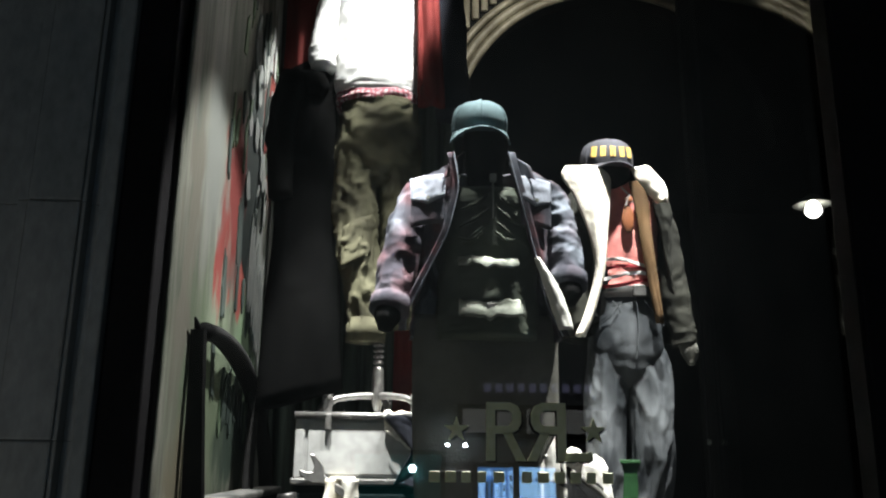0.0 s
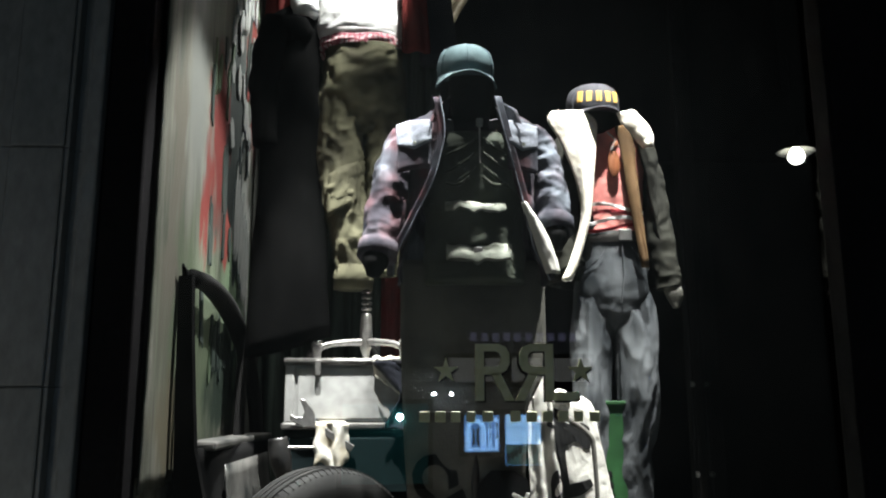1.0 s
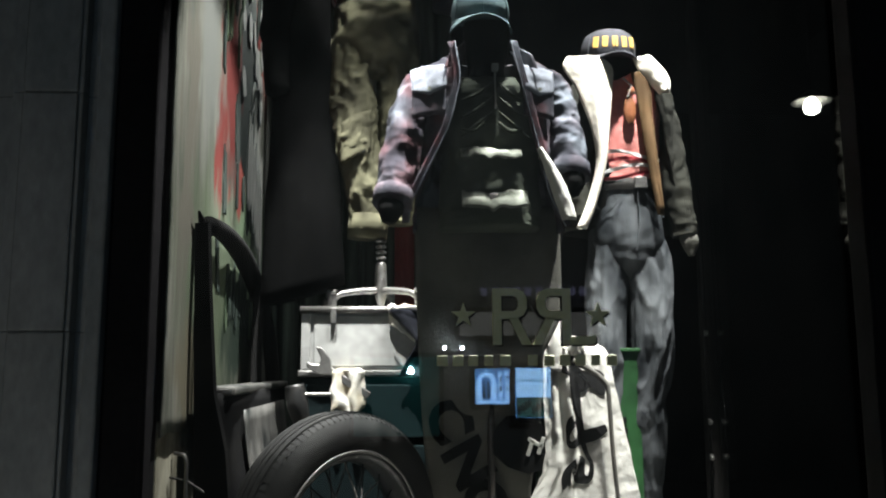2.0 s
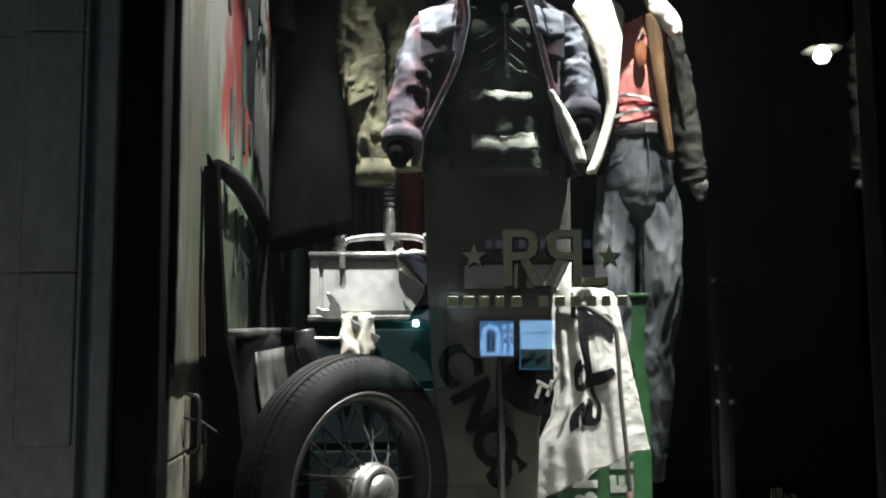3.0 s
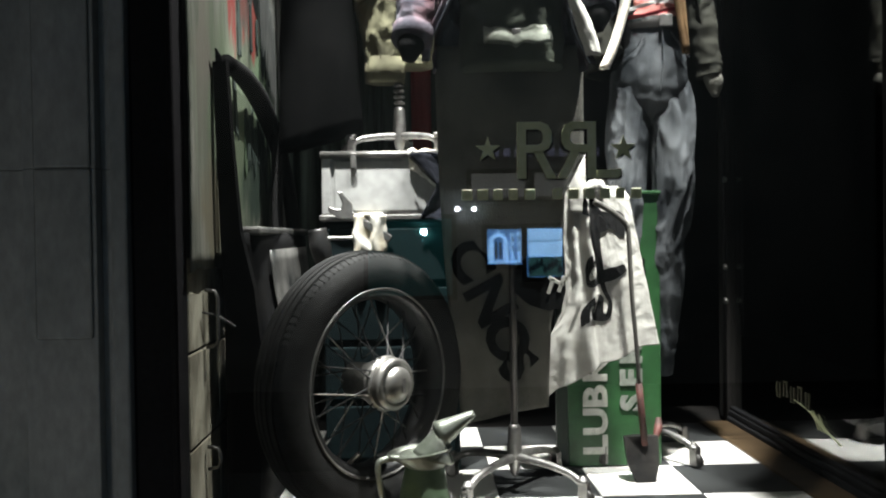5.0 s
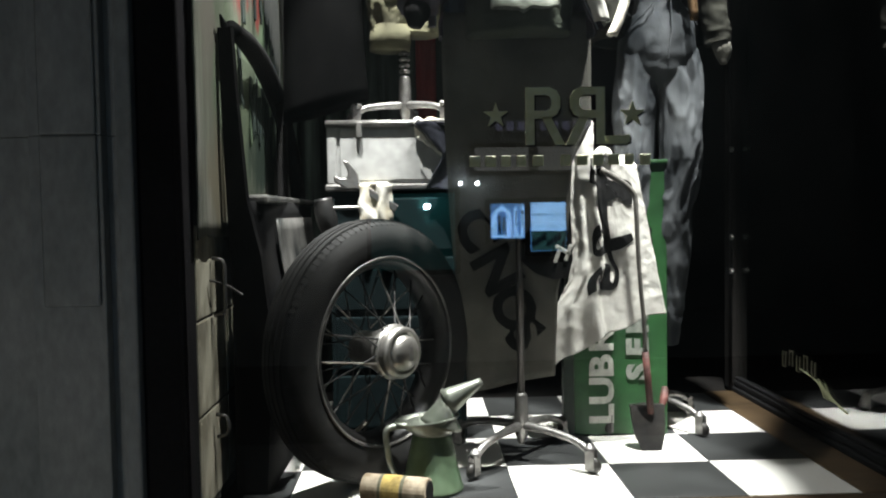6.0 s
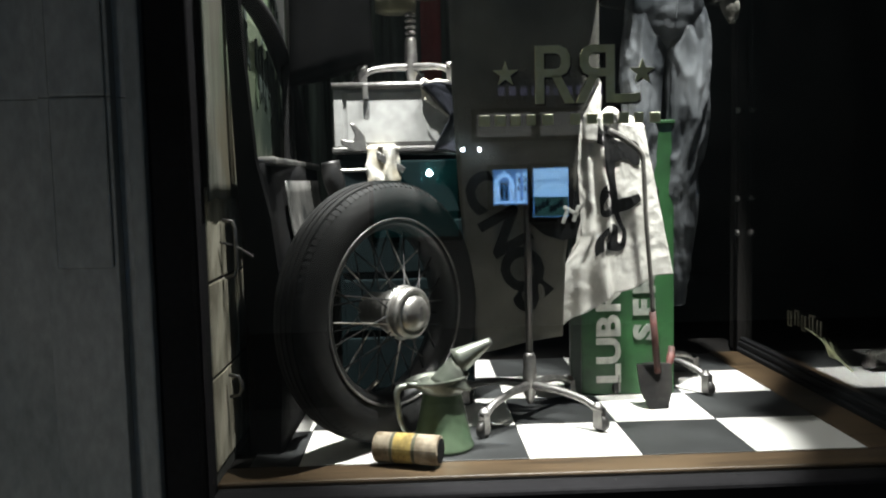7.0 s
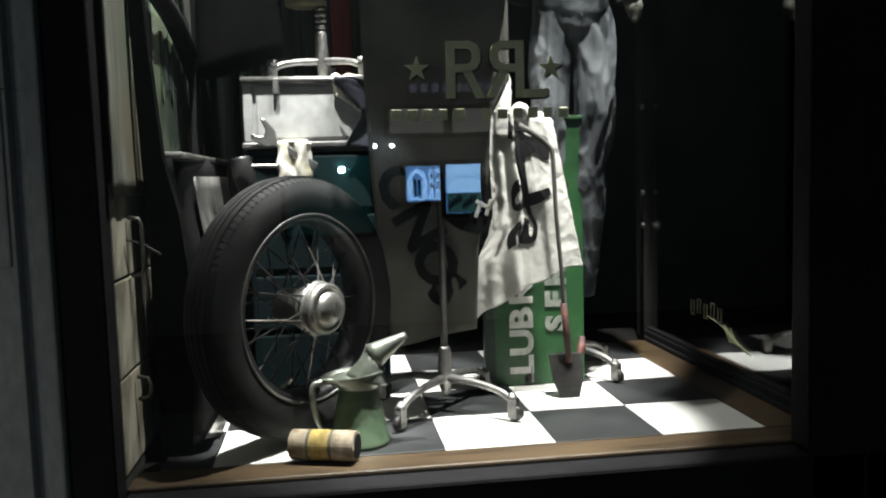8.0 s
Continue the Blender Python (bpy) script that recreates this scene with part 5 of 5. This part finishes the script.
        u = min(1.0, max(0.0, (x - a) / (b - a)))
    return u, v


def script(pts, r):
    """A brush stroke of ink lying on the towel."""
    line = smooth_path([(*p, 0) for p in pts], 8)

    def f(t, w):
        i = t * (len(line) - 1)
        k = min(int(i), len(line) - 2)
        p = line[k] * (1 - i + k) + line[k + 1] * (i - k)
        d = line[k + 1] - line[k]
        d = d / max(1e-6, math.hypot(d[0] * 0.3, d[1] * 0.6))
        h = r * (0.75 + 0.45 * math.sin(t * 9)) * (w - 0.5) * 2
        q = (p[0] - d[1] * 0.6 / 0.3 * h, p[1] + d[0] * 0.3 / 0.6 * h)
        return Vector(towel_f(q[0], q[1])) + Vector((0, -0.004, 0))

    part("script_stroke", sheet(f, 60, 2, 0.0015), M["ink"], tw)


STROKES = (
    ([(0.268, 1.672), (0.29, 1.62), (0.325, 1.6), (0.33, 1.535), (0.34, 1.46), (0.357, 1.355), (0.376, 1.315), (0.366, 1.268), (0.336, 1.275), (0.332, 1.315), (0.308, 1.3), (0.302, 1.255)], 0.02),
    ([(0.425, 1.425), (0.366, 1.4), (0.31, 1.375), (0.303, 1.41), (0.318, 1.445), (0.334, 1.405)], 0.019),
    ([(0.298, 1.63), (0.35, 1.6), (0.425, 1.568)], 0.03),
    ([(0.335, 1.565), (0.38, 1.555), (0.428, 1.545)], 0.024),
)
for pts, r in STROKES:
    script([on_towel(*p) for p in pts], r)
sd = thing("spade", "small black steel spade with red shaft against the sign", "spade")
part("blade", loft([[Vector((x, y, z)) for x, y in ((0.415 + i, 0.44 + d), (0.525 - i, 0.44 + d), (0.525 - i, 0.455 + d), (0.47, 0.475 + d), (0.415 + i, 0.455 + d))] for z, i, d in ((FL + 0.002, 0.025, -0.02), (0.8, 0.006, 0.0), (0.84, 0.002, 0.015), (0.885, 0.0, 0.03))]), M["spade_metal"], sd, "blackened square blade")
part("socket", cyl((0.478, 0.458, 0.86), (0.458, 0.446, 1.06), 0.011), M["red_paint"], sd, "chipped red socket", True)
s = smooth_path([(0.458, 0.446, 1.06, 0.007), (0.453, 0.443, 1.153, 0.007), (0.437, 0.44, 1.34, 0.007), (0.428, 0.438, 1.52, 0.0075), (0.418, 0.438, 1.565, 0.009), (0.37, 0.438, 1.605, 0.01), (0.32, 0.44, 1.635, 0.01)], 5)
part("shaft", tube([p[:3] for p in s], [p[3] for p in s], 10), M["handle_wood"], sd, smooth=True)
part("bracket", limb([(0.525, 0.5, 0.87, 0.01), (0.54, 0.52, 0.9, 0.012), (0.55, 0.55, 0.92, 0.008)], 10), M["red_paint"], sd, smooth=True)

# ---- oil can and paper roll ----
oc = thing("oil_can", "green tin oil can with a wide pouring spout", "oil can")
cm = Matrix.Translation((-0.225, 0.115, FL + 0.004))
part("body", lathe([(0.085, 0.0), (0.086, 0.006), (0.082, 0.012), (0.052, 0.155), (0.05, 0.16)], cm, 32), M["can_green"], oc, smooth=True)
part("collar", lathe([(0.05, 0.158), (0.056, 0.165), (0.068, 0.185), (0.066, 0.187), (0.05, 0.17)], cm, 32), M["can_grey"], oc, smooth=True)


def frustum(c0, r0, d0, c1, r1, d1, n=28, thick=0.003):
    """A thin open shell between two rings, each with its centre, its two radii and its axis."""
    rows = []
    for c, r, d in ((c0, r0, d0), (c1, r1, d1)):
        u = Vector((0, 1, 0))
        w = Vector(d).normalized().cross(u)
        rows.append([Vector(c) + u * r[1] * math.cos(2 * math.pi * i / n) + w * r[0] * math.sin(2 * math.pi * i / n) for i in range(n + 1)])
    return sheet(lambda a, b: rows[0][round(a * n)].lerp(rows[1][round(a * n)], b), n, 6, thick)


tilt = (-0.1, 0, 1)
part("lip", frustum((-0.222, 0.112, 0.908), (0.052, 0.052), (0, 0, 1), (-0.238, 0.11, 0.948), (0.086, 0.066), tilt), M["can_grey"], oc, "flared tin pouring lip", True)
part("spout", frustum((-0.183, 0.105, 0.992), (0.037, 0.034), (0.88, 0, 0.48), (-0.088, 0.1, 1.05), (0.008, 0.01), (0.88, 0, 0.48)), M["can_grey"], oc, "slanting tin pouring spout", True)
part("throat", frustum((-0.2, 0.108, 0.93), (0.058, 0.055), (0.3, 0, 1), (-0.178, 0.105, 0.985), (0.03, 0.034), (0.88, 0, 0.48)), M["can_grey"], oc, smooth=True)
part("rim_wire", tube([(-0.238 + 0.087 * math.cos(2 * math.pi * i / 30), 0.11 + 0.067 * math.sin(2 * math.pi * i / 30), 0.948 + 0.0087 * math.cos(2 * math.pi * i / 30)) for i in range(31)], 0.003, 6), M["can_grey"], oc)
s = smooth_path([(-0.29, 0.1, 0.932, 0.008), (-0.33, 0.092, 0.931, 0.009), (-0.349, 0.088, 0.915, 0.009), (-0.343, 0.09, 0.845, 0.009), (-0.325, 0.1, 0.8, 0.008), (-0.29, 0.11, 0.785, 0.008)], 6)
part("handle", tube([p[:3] for p in s], [p[3] for p in s], 10), M["can_grey"], oc, smooth=True)
ro = thing("paper_roll", "worn kraft paper tube with a yellow band, lying on the ledge", "tube")
a, b = Vector((-0.405, 0.01, FL + 0.043)), Vector((-0.235, -0.045, FL + 0.043))
part("tube", tube([a, a.lerp(b, 0.02), a.lerp(b, 0.98), b, b.lerp(a, 0.02), a.lerp(b, 0.3)], [0.036, 0.039, 0.039, 0.037, 0.032, 0.032], 28), M["paper"], ro, smooth=False)
part("yellow_band", tube([a.lerp(b, 0.32), a.lerp(b, 0.6)], 0.0398, 28, None, False), M["yellow"], ro, "yellow printed band")
for t0 in (0.27, 0.61):
    part("dark_band", tube([a.lerp(b, t0), a.lerp(b, t0 + 0.045)], 0.0402, 28, None, False), M["print_dark"], ro)
# A black plug gives the tube's open end its inner shade.
part("dark_end_plug", tube([a.lerp(b, 0.6), a.lerp(b, 0.985), a.lerp(b, 1.002)], [0.031, 0.0315, 0.0315], 24), M["ink"], ro, "black plug standing for the shade inside the tube")
part("worn_patch", tube([a.lerp(b, 0.7), a.lerp(b, 0.9)], 0.0396, 28, None, False), M["paper"], ro)

# ---- gilt work on the panes ----
gs = thing("window_gilding", "gold leaf emblem and stars with black edges on the pane", "window sign")
GY = GLASS_Y - 0.003


def gilt(name, outline, x, z, label=""):
    m = Matrix.Translation((x, GY, z)) @ Matrix.Rotation(radians(90), 4, "X")
    p = part(name, slab(outline, 0.003, m), M["gold"], gs, label)
    out = [(px * 1.0 + 0.004, py - 0.004) for px, py in outline]
    part("black_edge", slab(out, 0.002, m @ Matrix.Translation((0, 0, -0.0025))), M["gold_edge"], p)
    return p


def star(r):
    return [((r if k % 2 == 0 else r * 0.4) * math.sin(math.pi * k / 5), (r if k % 2 == 0 else r * 0.4) * math.cos(math.pi * k / 5)) for k in range(10)]


gilt("star", star(0.031), -0.064, 1.738)
gilt("star", star(0.031), 0.264, 1.738)


def emblem(sx, x):
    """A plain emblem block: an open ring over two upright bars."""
    m = Matrix.Translation((x, GY - 0.003, 1.735)) @ Matrix.Rotation(radians(90), 4, "X") @ Matrix.Diagonal((sx, 1, 1, 1))
    for r, mt, dz in ((0.0, "gold", 0.0), (0.004, "gold_edge", -0.0035)):
        own = bmesh.new()
        o = [(-0.045, 0.068), (0.012, 0.068), (0.03, 0.06), (0.038, 0.044), (0.038, 0.02), (0.03, 0.004), (0.012, -0.006), (-0.045, -0.006)]
        i = [(-0.024, 0.05), (0.004, 0.05), (0.013, 0.046), (0.017, 0.038), (0.017, 0.026), (0.013, 0.017), (0.004, 0.013), (-0.024, 0.013)]
        vo, vi = [[own.verts.new((px, py, 0)) for px, py in q] for q in (o, i)]
        for k in range(8):
            own.faces.new((vo[k], vo[(k + 1) % 8], vi[(k + 1) % 8], vi[k]))
        for q in ([(-0.045, -0.006), (-0.024, -0.006), (-0.024, -0.068), (-0.045, -0.068)], [(-0.006, -0.003), (0.016, -0.003), (0.049, -0.068), (0.026, -0.068)]):
            own.faces.new([own.verts.new((px, py, 0)) for px, py in q])
        e = bmesh.ops.extrude_face_region(own, geom=own.faces[:])
        bmesh.ops.translate(own, vec=(0, 0, 0.003), verts=[w for w in e["geom"] if isinstance(w, bmesh.types.BMVert)])
        bmesh.ops.transform(own, matrix=m @ Matrix.Translation((r, -r, dz)), verts=own.verts)
        part("emblem_block" if mt == "gold" else "black_edge", own, M[mt], gs)


emblem(1, 0.052)
emblem(-1, 0.152)
gilt("emblem_bar", [(-0.036, -0.010), (0.022, -0.010), (0.03, -0.004), (0.03, 0.012), (0.022, 0.012), (0.016, 0.010), (-0.036, 0.010)], 0.228, 1.677)
xs = -0.128
for k, w in enumerate((0.034, 0.034, 0.03, 0.028, 0.034, 0.0, 0.03, 0.034, 0.034, 0.034, 0.03, 0.034)):
    if w:
        part("letter_bar", box((xs, GY - 0.003, 1.617), (xs + w * 0.75, GY, 1.643), 0.002, seg=1), M["gold"], gs, "small gold bar in place of a letter")
    xs += 0.038 if w else 0.03
sgl = thing("side_gilding", "faint gold winged emblem and lettering bars on the side pane", "window sign")
for k in range(5):
    s = smooth_path([(1.06, 0.42 + 0.02 * k, 0.885, 0.002), (1.06, 0.47 + 0.02 * k, 0.905 + 0.006 * k, 0.0024), (1.06, 0.5 + 0.045 * k, 0.935 + 0.004 * k, 0.0015)], 4)
    part("feather", tube([p[:3] for p in s], [p[3] for p in s], 6), M["gold"], sgl)
part("wing_tail", tube([(1.06, 0.36, 0.87), (1.06, 0.42, 0.885), (1.06, 0.47, 0.9)], 0.003, 6), M["gold"], sgl)
for k in range(5):
    for o in (0.0, 0.024):
        part("letter_bar", box((1.058, 0.56 + 0.055 * k + o, 0.935 + 0.012 * (k % 2)), (1.0615, 0.568 + 0.055 * k + o, 0.992 + 0.012 * (k % 2)), 0.001, seg=1), M["dim_gold"], sgl, "dim gold bar in place of a letter")
    part("letter_bar", box((1.058, 0.564 + 0.055 * k, 0.935 + 0.012 * (k % 2) + 0.05 * (k % 2)), (1.0615, 0.588 + 0.055 * k, 0.941 + 0.012 * (k % 2) + 0.05 * (k % 2)), 0.001, seg=1), M["dim_gold"], sgl, "dim gold bar in place of a letter")

# ---- lamp seen through the side pane ----
LP = Vector((2.62, 3.3, 3.44))
lp = thing("pendant_lamp", "small white enamel dish lamp with a lit round bulb", "lamp")
part("shade", lathe([(0.03, 0.07), (0.05, 0.06), (0.09, 0.03), (0.135, 0.0), (0.133, -0.004), (0.085, 0.022), (0.045, 0.05)], Matrix.Translation(LP), 28, None, False), M["shade"], lp, smooth=True)
part("bulb", lathe([(0.02, 0.03), (0.038, 0.01), (0.055, -0.03), (0.057, -0.05), (0.045, -0.075), (0.025, -0.09), (0.002, -0.095)], Matrix.Translation(LP), 20), M["bulb"], lp, "glowing round bulb", True)
part("cord", cyl(LP + Vector((0, 0, 0.06)), (LP.x, LP.y, 4.2), 0.008), M["black_paint"], lp)
part("arm", tube([LP + Vector((0, 0, 0.06)), LP + Vector((0.1, 0, 0.04)), LP + Vector((0.4, 0, 0.02))], 0.012, 8), M["cast"], lp)

# ---- track spots under the ceiling ----
def track_spot(eye, target):
    t = thing("track_spot", "black ceiling spotlight aimed at the display", "spotlight", "ceiling spotlights")
    m = look(eye, target) @ Matrix.Rotation(math.pi, 4, "X")
    part("can", lathe([(0.03, -0.09), (0.042, -0.08), (0.045, 0.04), (0.038, 0.04), (0.036, -0.06)], m, 20, None, False), M["black_paint"], t, smooth=True)
    part("bracket", cyl(Vector(eye) + Vector((0, 0, 0.02)), (eye[0], eye[1], 4.11), 0.008), M["black_paint"], t)


for eye, target, *_ in SPOTS:
    track_spot(eye, target)

# ---- across the street, seen only as a reflection in the pane ----
OPY = -7.0
# Pale enough that its mirrored brightness lifts the blacks seen through the pane.
structure("wall_opposite", box((-12, OPY - 0.4, -0.2), (12, OPY - 0.1, 9.0)), M["stone"], "stone facade across the street at night")


def lit_box(name, label, category, x0, x1, z0, z1, m, group=""):
    t = thing(name, label, category, group)
    part("panel", box((x0, OPY - 0.03, z0), (x1, OPY, z1), 0.01), m, t)
    part("frame", box((x0 - 0.05, OPY - 0.1, z0 - 0.05), (x1 + 0.05, OPY - 0.03, z1 + 0.05), 0.01), M["black_paint"], t)
    return t


tv = lit_box("shop_screen", "blue lit screen showing a pale arched building", "screen", 0.53, 0.9, 1.22, 1.6, M["screen_blue"], "lit screens across the street")
for x0, x1, z0, z1 in ((0.54, 0.6, 1.27, 1.44), (0.7, 0.76, 1.27, 1.44), (0.78, 0.82, 1.27, 1.56), (0.85, 0.89, 1.27, 1.57), (0.54, 0.89, 1.235, 1.265)):
    part("picture_bar", box((x0, OPY, z0), (x1, OPY + 0.01, z1)), M["screen_pale"], tv)
part("picture_arch", tube([(0.65 - 0.085 * math.cos(math.pi * k / 8), OPY + 0.005, 1.44 + 0.1 * math.sin(math.pi * k / 8)) for k in range(9)], 0.024, 6), M["screen_pale"], tv)
part("picture_spire", box((0.64, OPY, 1.54), (0.66, OPY + 0.01, 1.585)), M["screen_pale"], tv)
for x0, z0, z1 in ((0.615, 1.29, 1.46), (0.66, 1.29, 1.46), (0.792, 1.36, 1.42), (0.862, 1.36, 1.42), (0.792, 1.46, 1.52), (0.862, 1.46, 1.52)):
    part("picture_dark", box((x0, OPY, z0), (x0 + 0.02, OPY + 0.014, z1)), M["screen_dark"], tv)
tv = lit_box("shop_screen", "pale blue lit screen showing a bright sky", "screen", 0.96, 1.345, 1.08, 1.61, M["screen_blue"], "lit screens across the street")
part("picture_sky", box((0.97, OPY, 1.3), (1.335, OPY + 0.01, 1.6)), M["screen_pale"], tv)
part("picture_hills", box((0.97, OPY, 1.09), (1.335, OPY + 0.012, 1.295)), M["screen_dim"], tv)
for k in range(15):
    part("picture_roof", box((0.975 + 0.024 * k, OPY, 1.46), (0.99 + 0.024 * k, OPY + 0.013, 1.475 + 0.02 * (k * 7 % 5) / 5)), M["screen_blue"], tv)
for k in range(9):
    part("picture_tree", lathe([(0.001, 0), (0.02, 0.01), (0.022, 0.05), (0.001, 0.1)], Matrix.Translation((0.99 + 0.04 * k, OPY + 0.012, 1.12 + 0.025 * (k * 5 % 4))), 6), M["screen_dark"], tv)
# Glowing panels added for the grey and teal patches mirrored in the pane.
lit_box("reflected_glow", "dim grey glowing panel added for a grey patch mirrored in the pane", "sign", 0.37, 0.95, 1.95, 2.2, M["fascia"])
lit_box("reflected_glow", "dim grey glowing panel added for a grey patch mirrored in the pane", "sign", 1.05, 1.9, 1.95, 2.2, M["fascia"])
lit_box("reflected_glow", "dim teal glowing panel added to tint the pane's reflection", "sign", -0.75, 0.15, 0.9, 1.72, M["teal_glow"])
fs = thing("fascia_letters", "dim violet bars of an unreadable lit fascia sign", "sign")
for k in range(10):
    part("letter_bar", box((0.6 + 0.12 * k, OPY - 0.03, 2.38), (0.67 + 0.12 * k, OPY, 2.47)), M["sign_glow"], fs)
    part("peg", box((0.62 + 0.12 * k, OPY - 0.1, 2.4), (0.65 + 0.12 * k, OPY - 0.03, 2.44)), M["black_paint"], fs)
for x, z, r, in ((-0.15, 1.58, 0.04), (0.212, 1.822, 0.024), (0.393, 1.82, 0.024)):
    t = thing("wall_lamp", "small bright white lamp across the street", "lamp", "lamps across the street")
    part("bulb", lathe([(0.001, -r), (r * 0.7, -r * 0.7), (r, 0), (r * 0.7, r * 0.7), (0.001, r)], Matrix.Translation((x, OPY, z)), 14), M["led"], t, smooth=True)
    part("mount", cyl((x, OPY, z), (x, OPY - 0.1, z), 0.012), M["black_paint"], t)

# small catches on the far upright of the side pane
for z in (1.25, 1.39, 1.75):
    t = thing("catch", "small bright metal catch on the upright", "catch", "catches on the upright")
    part("plate", box((1.028, 1.225, z - 0.012), (1.042, 1.24, z + 0.012), 0.003), M["cast"], t)
    part("knob", lathe([(0.006, 0.0), (0.007, 0.006), (0.001, 0.01)], Matrix.Translation((1.035, 1.226, z)) @ Matrix.Rotation(radians(90), 4, "X"), 12), M["chrome"], t, smooth=True)
